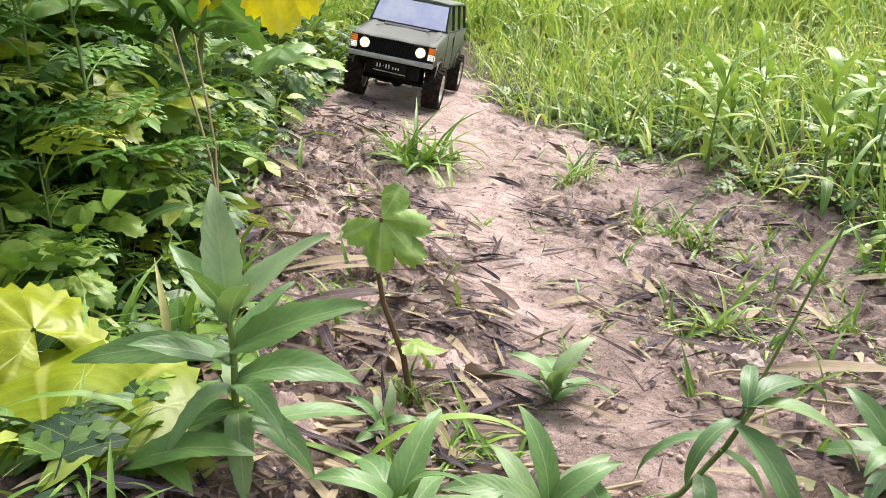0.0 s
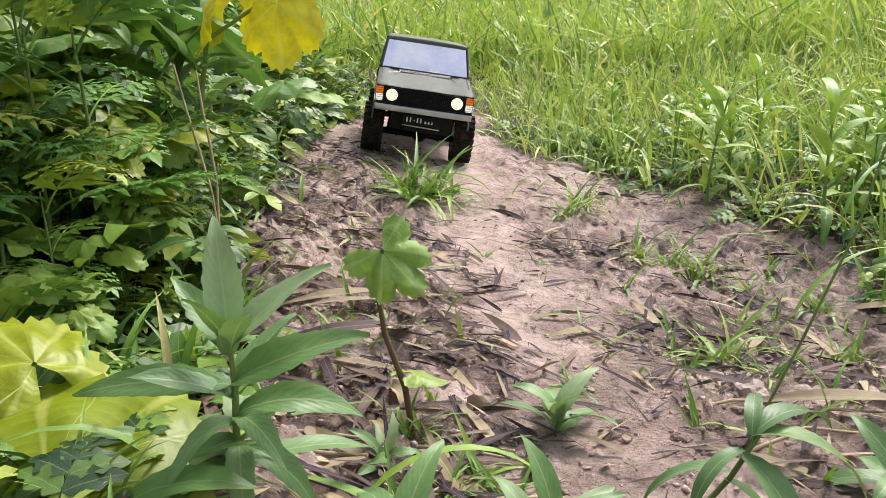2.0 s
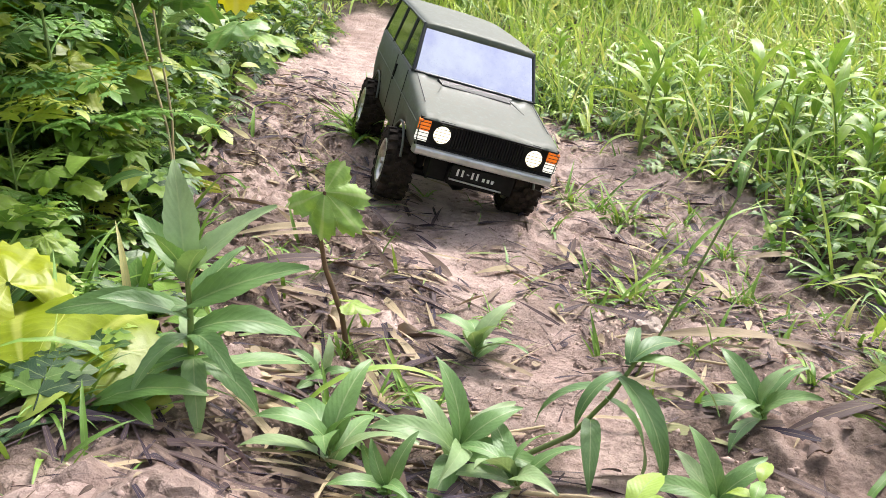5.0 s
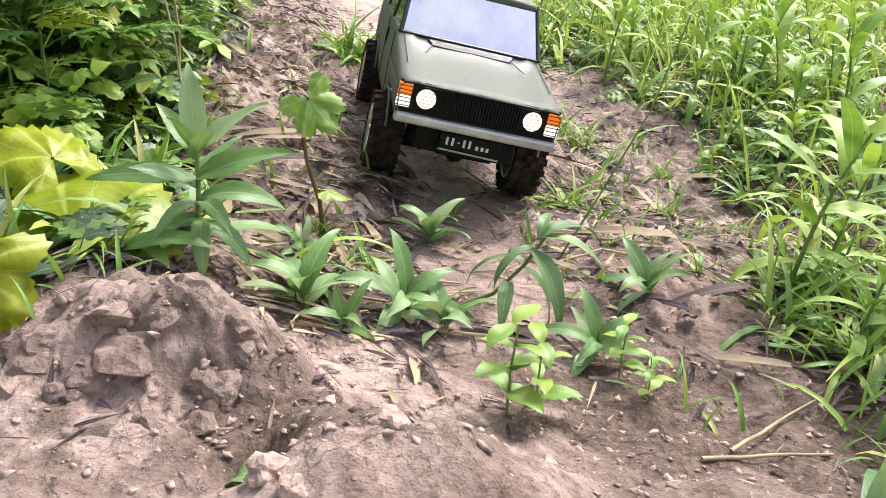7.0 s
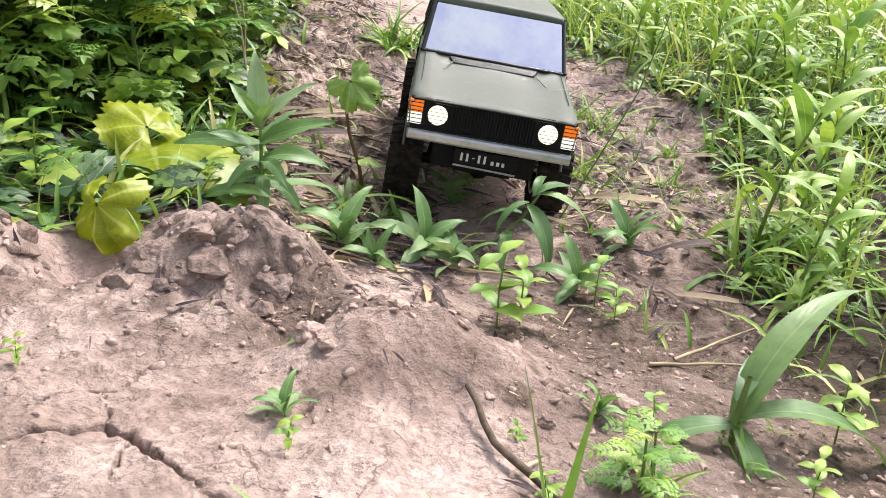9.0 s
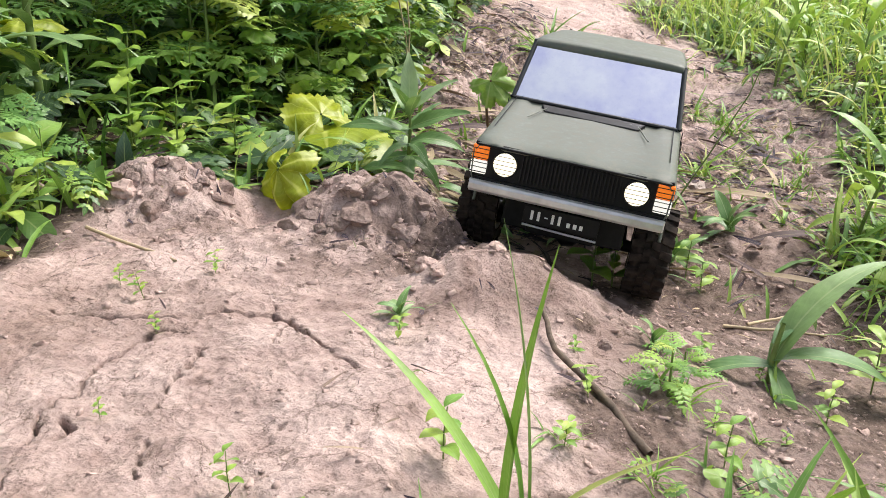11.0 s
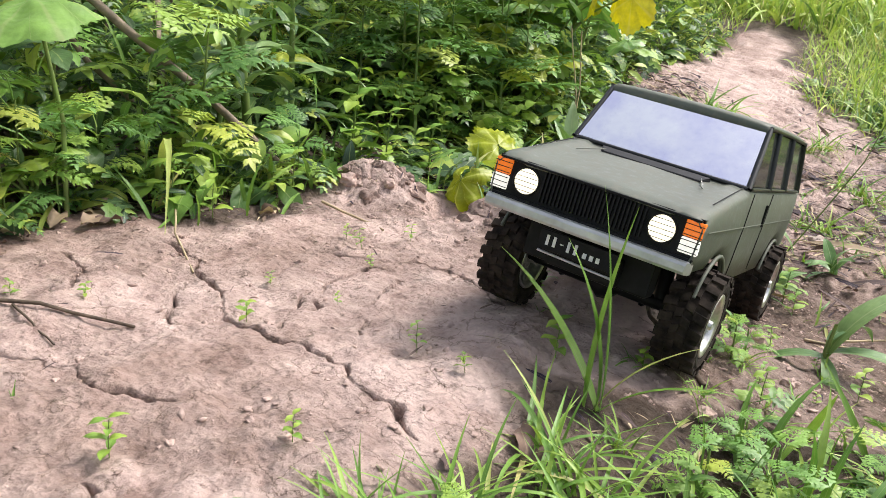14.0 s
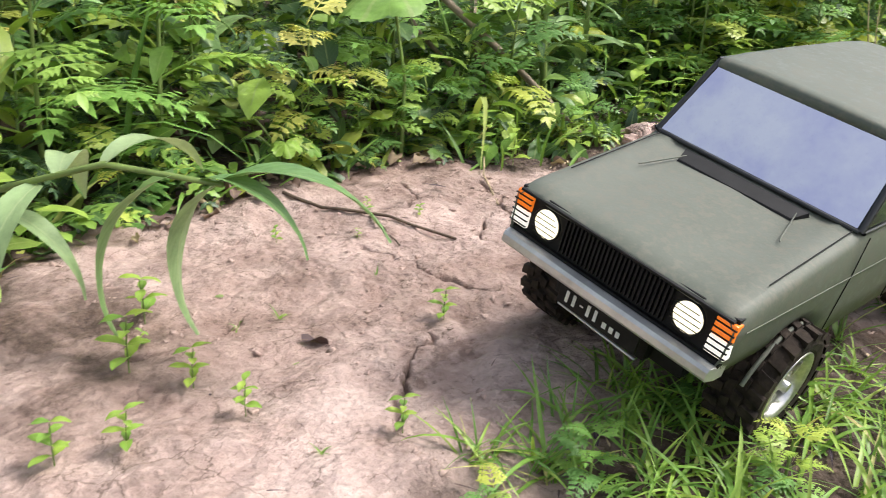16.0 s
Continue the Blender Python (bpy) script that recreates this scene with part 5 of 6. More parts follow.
def clod_shape(seed):
    bm = bmesh.new()
    bmesh.ops.create_icosphere(bm, subdivisions=2 if seed > 1 else 1, radius=0.5)
    for v in bm.verts:
        v.co *= 1 + 0.9 * noise.noise(v.co * 2.3 + Vector((seed * 7, 0, 0))) + 0.8 * noise.noise(v.co * 5 + Vector((0, seed * 3, 0)))
        v.co.z *= 0.5
    V = np.array([v.co for v in bm.verts])
    Q = np.array([(f.verts[0].index, f.verts[1].index, f.verts[2].index, f.verts[2].index) for f in bm.faces])
    bm.free()
    return V, Q


def clods():
    """Crumbs and clods of broken clay."""
    n = 30000
    y = rs.uniform(-0.7, 1.4, n)
    x = rs.uniform(-0.45, 0.5, n)
    k = crumbled(x, y) * 1.2 + 0.05
    m = (rs.rand(n) < k) & (bare(x, y) > 0.3)
    x, y = x[m], y[m]
    s = 0.0014 + 0.0065 * rs.rand(len(x)) ** 6
    n2 = 170
    c = rs.randint(0, 4, n2)
    x2 = np.array([-0.09, -0.02, -0.285, 0.03])[c] + rs.normal(0, 1, n2) * np.array([0.045, 0.035, 0.045, 0.05])[c]
    y2 = np.array([0.185, 0.16, 0.165, 0.085])[c] + rs.normal(0, 1, n2) * np.array([0.032, 0.03, 0.032, 0.03])[c]
    x, y, s = np.concatenate([x, x2]), np.concatenate([y, y2]), np.concatenate([s, 0.002 + 0.007 * rs.rand(n2) ** 3])
    Vs, Fs, o = [], [], 0
    shapes = [clod_shape(q) for q in range(4)]
    idx = rs.randint(0, 4, len(x))
    for q, (v, f) in enumerate(shapes):
        w = idx == q
        M = poses_np(x[w], y[w], ground_height(x[w], y[w])[0] + 0.04 * s[w], rs.uniform(0, 6.3, w.sum()), rs.normal(0, 0.4, w.sum()), rs.normal(0, 0.4, w.sum()), s[w])
        P = np.einsum("kij,vj->kvi", M[:, :3, :3], v) + M[:, None, :3, 3]
        Vs.append(P.reshape(-1, 3))
        Fs.append((f[None, :, :3] + (np.arange(w.sum()) * len(v))[:, None, None] + o).reshape(-1, 3))
        o += w.sum() * len(v)
    V, T = np.concatenate(Vs), np.concatenate(Fs)
    me = bpy.data.meshes.new("clay_crumbs")
    me.vertices.add(len(V))
    me.vertices.foreach_set("co", V.astype(np.float32).ravel())
    me.loops.add(T.size)
    me.loops.foreach_set("vertex_index", T.astype(np.int32).ravel())
    me.polygons.add(len(T))
    me.polygons.foreach_set("loop_start", np.arange(0, T.size, 3, dtype=np.int32))
    me.update(calc_edges=True)
    me.materials.append(M_CLOD)
    tagged(new("clay_crumbs", me), "damp crumbs of broken clay on the track", "soil", kind="stuff")


def low_herbs():
    """Small leaves of many herbs that cover the verge beside the clay shelf."""
    sh = [leaf_lance(1, 0.5, 25, 50, 0.2, 0.06, 5, 1.0, 0, 1, 0.1), leaf_lance(1, 0.24, 40, 70, 0.25, 0.05, 5, 0.8, 0, 2), leaf_feather(1, 4, 35, 55, 3, True), leaf_lobed(0.5, 3, 0.25, 0.2, 0.05, 3, 150, 0.0, 3)]
    n = 17000
    y = rs.uniform(-1.1, 2.2, n)
    x = rs.uniform(-0.1, 1.1, n)
    b = bare(x, y)
    k = np.clip(1 - b, 0, 1) * np.clip(0.5 + fbm(x, y, 9, 2, 131), 0.05, 1) * np.interp(y, [-0.28, -0.12, 0.2, 0.7, 0.9], [1.0, 0.22, 0.2, 0.45, 1.0]) * (off_track(x, y) > 0)
    m = (rs.rand(n) < k) & clear(x, y, 0.10)
    x, y = x[m], y[m]
    k = len(x)
    s = rs.uniform(0.008, 0.022, k) * np.interp(y, [0.5, 1.0], [1.0, 1.7])
    idx = rs.choice(4, k, p=[0.35, 0.25, 0.2, 0.2])
    s = np.where(idx == 2, s * 2.2, s)
    M = poses_np(x, y, land(x, y) + 0.002 + 0.035 * rs.rand(k) ** 1.5, rs.uniform(0, 6.3, k), rs.normal(0, 0.35, k), rs.normal(0, 0.3, k), s)
    scatter("low_herbs", sh, [M[idx == q] for q in range(4)], M_HERB, "low bright herbs covering the verge", "plants")


M_HERB = leaf_mat("verge_herb_leaves", [(0.0, (0.06, 0.14, 0.016)), (0.6, (0.14, 0.27, 0.03)), (1.0, (0.32, 0.43, 0.06))], "island", trans=0.4)
low_herbs()
meadow()
undergrowth()
stalks()
litter()
clods()

# ---- single plants by the track ----
M_GREYLEAF = leaf_mat("grey_green_leaf", [(0.0, (0.12, 0.23, 0.055)), (0.6, (0.17, 0.30, 0.08)), (1.0, (0.30, 0.40, 0.20))], rib=(0.4, 0.48, 0.25))


def toothed_weed():
    """A stout weed: one pale leaf upright, others spreading, the lowest hanging."""
    p = tagged(new("weed"), "leafy weed with long toothed grey-green leaves", "plant")
    stem_on(p, [(0.004, 0, -0.01), (0.0, 0, 0.03), (0.003, 0.0, 0.075), (0.002, 0, 0.112)], 0.0030, 0.0016, M_STEM)
    up = shape_mesh("leaf:toothed_up", lambda: leaf_lance(0.062, 0.0185, 14, 30, 0.28, 0.05, 14, 0.8, 8, 2, 0.05), M_GREYLEAF)
    arch = shape_mesh("leaf:toothed_arch", lambda: leaf_lance(0.068, 0.018, 18, 85, 0.25, 0.06, 14, 0.75, -12, 5, 0.05), M_GREYLEAF)
    long = shape_mesh("leaf:toothed_long", lambda: leaf_lance(0.090, 0.019, 22, 38, 0.2, 0.05, 16, 0.85, 20, 7, 0.04), M_GREYLEAF)
    for me, az, tilt, roll, z, k in (
            (up, 20, 72, 0, 0.100, 1.25), (up, -75, 36, 25, 0.098, 1.25), (up, -95, 20, 38, 0.076, 1.45), (up, 165, 46, 0, 0.098, 0.95),
            (up, -150, 38, 10, 0.092, 1.05), (up, 60, 45, -15, 0.094, 1.0), (long, 88, -4, -32, 0.074, 1.12), (arch, -88, 14, 28, 0.056, 1.25),
            (arch, -140, 8, 10, 0.054, 0.9), (arch, 150, 4, -10, 0.052, 0.9), (arch, 105, -18, -25, 0.040, 1.05), (arch, -165, -20, 0, 0.038, 0.95),
            (arch, -110, -16, 15, 0.036, 1.0), (long, -60, -10, 20, 0.024, 1.0), (arch, 70, -5, -15, 0.032, 1.2), (long, 125, -24, -10, 0.028, 0.95), (arch, 10, 14, 0, 0.045, 1.2),
            (up, -30, 30, 0, 0.070, 1.1), (up, 120, 25, -20, 0.066, 1.05)):
        leaf_on(p, me, turn(az, tilt, roll, (0.002, 0, z), k))
    return p


put(toothed_weed(), -0.093, 0.405, 0, 0.9)


def lone_leaf(name, x, y, shape, mat, stalk, m, label, category="leaf"):
    """One big leaf on its stalk; m is the leaf's pose over its foot."""
    p = tagged(new(name), label, category)
    put(p, x, y)
    stem_on(p, stalk, 0.0030, 0.0020, M_STEM, "stalk")
    me = bpy.data.meshes.new("leaf_blade")
    quads_mesh(me, *shape)
    me.materials.append(mat)
    leaf_on(p, me, m, "leaf_blade")
    return p


lone_leaf("wilting_leaf", -0.182, 0.372, leaf_lobed(0.096, 5, 0.12, 0.24, 0.035, 2, 140, 0.03, 14, 1.05), M_YELLOW, [(0.05, 0.03, -0.01), (0.03, 0.01, 0.006), (0, 0, 0.012)], turn(28, 24, -12, (0, 0, 0.006)), "large wilting yellow-green lobed leaf on the ground")
lone_leaf("wilting_leaf", -0.235, 0.455, leaf_lobed(0.050, 5, 0.16, 0.3, 0.06, 5, 150, 0.05, 10), M_YELLOW, [(0, 0, -0.01), (0, 0, 0.03), (0.01, 0, 0.055)], turn(60, 30, -10, (0.01, 0, 0.055)), "yellowing lobed leaf behind a larger one")
lone_leaf("drooping_leaf", -0.195, 0.255, leaf_lobed(0.042, 5, 0.30, 0.5, 0.13, 8, 150, 0.06, 8), M_YELLOW, [(0, 0.02, -0.01), (0, 0.012, 0.028), (0, 0, 0.044)], turn(170, -66, 8, (0, 0, 0.044)), "drooping mottled yellow-green leaf between clay lumps")
k = tagged(new("leaf_stalk_weed"), "lone yellow-green lobed leaf on a brown stalk", "plant")
put(k, -0.010, 0.560)
stem_on(k, [(0, 0, -0.008), (-0.004, 0, 0.03), (-0.016, 0, 0.07), (-0.020, 0, 0.105), (-0.014, 0, 0.132)], 0.0026, 0.0016, M_STEMRED)
leaf_on(k, shape_mesh("leaf:single", lambda: leaf_lobed(0.034, 5, 0.30, 0.2, 0.10, 3, 130), M_SUNLANCE), turn(-108, -46, 52, (-0.014, 0, 0.132), 1.0))
leaf_on(k, shape_mesh("leaf:single_low", lambda: leaf_lobed(0.022, 5, 0.3, 0.2, 0.06, 4), M_LIGHT), turn(-60, -15, 0, (0.004, 0, 0.04)))

ROSETTE = lance_weed(0.022, 8, 0.062, 0.017, 11, "low rosette of grey-green pointed leaves", mat=M_GREYLEAF, group="rosettes on the clay", name="rosette_weed")
put(ROSETTE, -0.004, 0.375, 20)
for x, y, az, s in ((0.070, 0.40, 80, 1.15), (0.112, 0.365, 200, 0.9), (0.022, 0.0, 30, 0.45), (0.035, 0.345, 150, 0.7), (0.095, 0.57, 0, 1.0), (0.23, 0.36, 70, 0.9), (0.21, 0.06, 240, 0.5), (0.30, 0.46, 60, 1.0), (-0.03, 0.50, 60, 0.6)):
    put_copy(ROSETTE, x, y, az, 0.85 * s, (random.uniform(-38, 38), random.uniform(-38, 38)))

SPRIG = grass_tuft(9, 0.055, 0.0048, 61, "small sprig of grass on the clay", group="grass sprigs", spread=70, foot=0.006)
put(SPRIG, 0.06, 0.47, 0)
rg = random.Random(33)
for q in range(46):
    y = rg.uniform(0.33, 1.15)
    x = rg.choice((rg.uniform(-0.16, 0.06), rg.uniform(0.20, 0.46)))
    put_copy(SPRIG, x, y, rg.uniform(0, 360), rg.uniform(0.45, 1.1), (rg.uniform(-15, 15), rg.uniform(-15, 15)))

# creeping weed with a pale stem and leaves at its tip
k = tagged(new("creeping_weed"), "creeping weed with pale stem and pointed leaves", "plant")
put(k, 0.115, 0.40)
stem_on(k, [(-0.03, 0, 0.0), (0, 0, 0.006), (0.035, 0.005, 0.020), (0.06, 0.01, 0.045), (0.075, 0.01, 0.070)], 0.0022, 0.0014, M_STEM)
for az, tl, s, z in ((-100, -20, 1.0, 0.070), (-60, 0, 1.0, 0.068), (120, -30, 0.7, 0.062), (-150, -45, 1.1, 0.06), (-20, 20, 0.6, 0.07), (80, -20, 0.8, 0.05), (-100, -60, 1.0, 0.045), (170, -20, 0.8, 0.03)):
    leaf_on(k, shape_mesh("leaf:creep", lambda: leaf_lance(0.075, 0.016, 40, 90, 0.25, 0.04, 9, 0.75), M_LANCE), turn(az, tl, 0, (0.03 + 0.04 * z / 0.07, 0.008, z), s))

YOUNG = young_weed(0.062, 4, 0.036, 0.017, 4, "small fresh green herb with oval leaves", group="young herbs")
put(YOUNG, 0.150, 0.250, 10, 1.1)
for x, y, az, s in ((0.170, 0.255, 60, 0.9), (0.245, 0.33, 20, 0.7), (0.26, 0.30, 120, 0.6), (-0.39, -0.10, 30, 1.0), (-0.345, -0.085, 80, 0.75), (-0.072, -0.49, 10, 0.45), (0.008, -0.415, 50, 0.30), (-0.135, -0.085, 30, 0.22), (0.10, -0.17, 20, 0.55),
                    (-0.11, -0.70, 30, 0.5), (-0.06, -0.69, 90, 0.4), (-0.075, -0.81, 0, 0.5), (-0.065, -0.77, 45, 0.45), (0.02, -0.62, 10, 0.4), (-0.34, 0.06, 40, 0.9), (-0.36, 0.33, 10, 1.4), (-0.41, 0.31, 70, 1.6), (-0.30, 0.36, 30, 1.2), (0.261, -0.087, 10, 0.5),
                    (0.39, 0.11, 70, 0.8), (0.34, 0.02, 20, 0.5), (0.43, 0.0, 120, 0.7), (-0.175, -0.20, 10, 0.2), (-0.10, -0.20, 60, 0.18), (-0.20, -0.03, 60, 0.25), (-0.15, 0.03, 10, 0.3), (-0.155, -0.725, 20, 0.7), (-0.22, -0.68, 200, 0.6)):
    put_copy(YOUNG, x, y, az, s)

# seedlings scattered over the clay shelf
rq = random.Random(88)
for q in range(16):
    x, y = rq.uniform(-0.32, 0.06), rq.uniform(-0.72, -0.02)
    put_copy(YOUNG if q % 3 else SPRIG, x, y, rq.uniform(0, 360), rq.uniform(0.16, 0.36), (rq.uniform(-15, 15), rq.uniform(-15, 15)))

# small herbs and sprigs in the dark dirt by the verge
rv = random.Random(71)
for q in range(22):
    x, y = rv.uniform(0.15, 0.36), rv.uniform(-0.20, 0.12)
    put_copy(YOUNG if q % 2 else SPRIG, x, y, rv.uniform(0, 360), rv.uniform(0.18, 0.42) * (1 if q % 2 else 1.6), (rv.uniform(-15, 15), rv.uniform(-15, 15)))

# long-bladed weed with arching leaves at the brink
BIGBLADE = tagged(new("arching_weed"), "weed with long arching dark green strap leaves", "plant")
put(BIGBLADE, 0.305, 0.075, 0, 0.92)
stem_on(BIGBLADE, [(0, 0, -0.008), (0, 0, 0.03), (0.004, 0, 0.06)], 0.003, 0.002, M_STEM)
for az, tl, s, z, q in ((-50, 8, 1.15, 0.02, 0), (95, -40, 1.0, 0.02, 1), (-85, -22, 1.05, 0.025, 1), (-160, -62, 0.8, 0.02, 1), (-30, -10, 0.7, 0.04, 1)):
    leaf_on(BIGBLADE, shape_mesh("leaf:strap%d" % q, lambda: leaf_lance(0.150, 0.024, (62, 48)[q], (80, 92)[q], 0.22, 0.03, 11, 0.7), M_LANCE), turn(az, tl, 0, (0, 0, z), s))

# tall single blades close to the way
k = tagged(new("reed_grass"), "few broad upright blades of fresh green grass", "grass")
put(k, 0.148, -0.225)
for az, tl, s, q in ((70, -12, 1.0, 0), (100, 6, 1.15, 1), (-50, 4, 1.05, 1), (85, 20, 0.9, 0), (-110, -25, 0.8, 0), (-90, -10, 0.7, 0)):
    leaf_on(k, shape_mesh("blade:reed%d" % q, lambda: blade(0.155, 0.0088, (76, 86)[q], (40, 14)[q], 9), M_GRASSOB), turn(az, tl, 0, (random.uniform(-0.01, 0.01), 0, 0), s), "blade")

TUFT = grass_tuft(34, 0.105, 0.0042, 7, "tuft of fine spreading green grass", group="grass tufts", spread=110, foot=0.02)
put(TUFT, 0.165, -0.345)
for x, y, az, s in ((0.145, -0.31, 10, 1.0), (0.19, -0.33, 70, 0.9), (0.255, -0.37, 30, 0.8), (0.32, -0.30, 130, 0.8), (0.11, -0.50, 200, 0.7), (0.10, -0.46, 40, 0.8), (0.125, -0.40, 100, 0.8), (0.20, -0.39, 160, 0.8), (0.235, -0.31, 200, 0.8), (0.285, -0.22, 20, 0.7), (0.09, -0.53, 60, 0.7), (0.15, -0.52, 10, 0.8), (0.07, -0.60, 90, 0.6), (0.18, -0.26, 230, 0.6), (0.16, -0.475, 20, 0.9), (0.125, -0.455, 110, 0.9), (0.195, -0.50, 220, 1.0), (0.20, -0.54, 300, 0.9), (0.10, -0.57, 150, 0.8), (0.235, -0.47, 60, 0.9), (0.26, -0.42, 10, 0.9), (0.08, -0.47, 250, 0.7), (0.24, -0.56, 80, 0.9)):
    put_copy(TUFT, x, y, az, s)
CLUMP = grass_tuft(22, 0.11, 0.0060, 17, "clump of upright green grass blades", group="grass clumps", spread=45, foot=0.016)
put(CLUMP, 0.262, 0.735)
for x, y, az, s in ((0.305, 1.13, 0, 0.9), (0.27, 1.17, 50, 0.8), (0.34, 1.10, 90, 0.9), (-0.040, 1.33, 70, 1.5), (-0.075, 1.36, 10, 1.3), (-0.01, 1.36, 120, 1.3), (-0.055, 1.30, 200, 1.2), (0.19, 1.33, 20, 0.9), (0.22, 1.40, 90, 0.9), (-0.20, 0.62, 0, 1.1), (-0.23, 0.58, 140, 1.0), (0.47, 0.52, 80, 1.2), (0.42, 0.45, 60, 1.2), (0.46, 0.38, 10, 1.3), (0.52, 0.50, 140, 1.3), (0.33, 0.90, 20, 0.5), (0.40, 0.80, 70, 0.45), (0.44, 0.95, 110, 0.6), (0.38, 1.02, 200, 0.6), (-0.16, 0.36, 80, 0.6), (-0.28, 0.52, 60, 1.0), (0.02, 0.47, 40, 0.45), (-0.01, 0.55, 140, 0.5), (0.12, 0.66, 90, 0.35), (0.235, -0.02, 60, 0.4), (0.215, -0.13, 0, 0.35)):
    put_copy(CLUMP, x, y, az, s)

VFERN = feather_weed(0.045, 8, 0.042, 41, "low feathery bright green herb", M_FERN, "yarrow", "yarrow by the verge")
put(VFERN, 0.287, -0.235, 0, 1.0)
for x, y, az, s in ((0.245, -0.27, 40, 0.9), (0.33, -0.26, 80, 1.0), (0.26, -0.19, 10, 0.7), (0.30, -0.33, 150, 1.0), (0.14, -0.44, 60, 0.7), (0.225, -0.02, 20, 0.8), (0.235, 0.0, 100, 0.7), (0.13, -0.56, 20, 0.8), (0.21, -0.45, 0, 0.9), (0.12, -0.64, 70, 0.7), (0.36, -0.16, 70, 0.9)):
    put_copy(VFERN, x, y, az, s)

# upright leafy weeds in the verge on the sunny side
VERGE = lance_weed(0.165, 15, 0.085, 0.0165, 23, "upright weed with narrow pointed green leaves", group="verge weeds", spread=0.7, mat=M_SUNLANCE)
put(VERGE, 0.50, 1.52, 0, 1.0)
VERGE2 = lance_weed(0.19, 12, 0.115, 0.019, 29, "tall verge weed with drooping strap leaves", (0.03, 0.0), group="verge weeds", spread=1.2, mat=M_SUNLANCE)
put(VERGE2, 0.56, 1.25, 50, 1.0)
rv = random.Random(77)
for x, y in ((0.47, 1.46), (0.36, 1.55), (0.62, 1.15), (0.63, 1.0), (0.44, 1.80), (0.85, 1.3), (0.50, 1.22), (0.56, 1.36), (0.45, 1.30), (0.70, 1.25), (0.33, 1.42), (0.26, 1.75), (0.60, 1.62), (0.78, 1.55), (0.95, 1.75), (0.52, 2.0), (0.72, 1.02), (0.66, 1.42), (0.48, 0.30), (0.44, 0.40), (0.52, 0.42), (0.56, 0.32), (0.50, 0.55), (0.58, 0.62), (0.64, 0.45), (0.66, 0.75), (0.54, 0.78), (0.47, 0.86), (0.72, 0.58), (0.76, 0.9), (0.54, 0.24), (0.62, 0.12), (0.30, 2.1), (0.7, 2.0), (0.85, 0.7), (0.44, 0.52), (0.60, 0.22), (0.66, 0.30), (0.74, 0.45)):
    x = max(x, float(np.interp(y, LY, RX)) + rv.uniform(-0.02, 0.32))
    put_copy(rv.choice((VERGE, VERGE2)), x + rv.uniform(-.02, .02), y + rv.uniform(-.02, .02), rv.uniform(0, 360), rv.uniform(0.7, 1.1) * (1.0 if y > 0.9 else 0.85), (rv.uniform(-8, 8), rv.uniform(-8, 8)))

# ---- the shaded bank: feathery, broad-leaved and leafy weeds ----
FERN = feather_weed(0.16, 8, 0.125, 5, "feathery green herb with finely cut leaves", group="feathery bank herbs")
put(FERN, -0.48, -0.225, 0, 0.75)
FERN2 = feather_weed(0.26, 10, 0.16, 8, "tall feathery herb with drooping cut leaves", group="feathery bank herbs")
put(FERN2, -0.55, 0.55, 0, 1.0)
M_PALEFERN = leaf_mat("yellowing_cut_leaf", [(0.0, (0.38, 0.43, 0.06)), (1.0, (0.62, 0.58, 0.16))], trans=0.4)
YFERN = feather_weed(0.20, 9, 0.12, 12, "feathery herb with yellowing cut leaves", M_PALEFERN, "yellowing_herb", "yellowing herbs")
put(YFERN, -0.50, -0.31, 0, 0.85)
BROAD = broad_weed(0.24, 6, 0.060, 6, "broad-leaved bank weed with lobed green leaves", group="broad-leaved weeds")
put(BROAD, -0.62, 0.78, 0, 0.9)
TALLW = lance_weed(0.36, 18, 0.11, 0.026, 31, "tall leafy bank weed with pointed leaves", group="tall bank weeds")
put(TALLW, -0.52, 0.30, 0, 1.0)
TALLY = young_weed(0.16, 6, 0.060, 0.030, 9, "bank herb with paired oval leaves", M_LIGHT, "oval_leaved_herb", "oval-leaved herbs")
put(TALLY, -0.42, 0.33, 0, 0.9)
rb = random.Random(101)
spots = [(-0.44, -0.10), (-0.40, 0.0), (-0.50, -0.33), (-0.52, -0.50), (-0.47, -0.58), (-0.36, 0.10), (-0.34, 0.40), (-0.30, 0.48), (-0.27, 0.60), (-0.24, 0.70), (-0.26, 0.82), (-0.32, 0.92), (-0.38, 1.05)]
for _ in range(150):
    y = rb.uniform(-1.3, 2.0)
    spots.append((float(np.interp(y, LY, LX)) - 0.05 - 0.75 * rb.random() ** 1.3, y))
for q, (x, y) in enumerate(spots):
    if not bool(clear(np.array([x]), np.array([y]), 0.36)[0]) or float(glade(x, y)) < 0.55:
        continue
    edge = float(np.interp(y, LY, LX)) - x
    kind = rb.choices((FERN, FERN2, YFERN, BROAD, TALLW, TALLY), (9, 6, 1.4, 1.3, 2.5, 5) if edge > 0.10 else (6, 0, 0.5, 0.6, 0, 6))[0]
    if kind is BROAD and y < 0.45:
        kind = FERN2
    s = rb.uniform(0.75, 1.25) if edge > 0.10 else rb.uniform(0.35, 0.6)
    put_copy(kind, x, y, rb.uniform(0, 360), s, (rb.uniform(-10, 10), rb.uniform(-5, 14)))

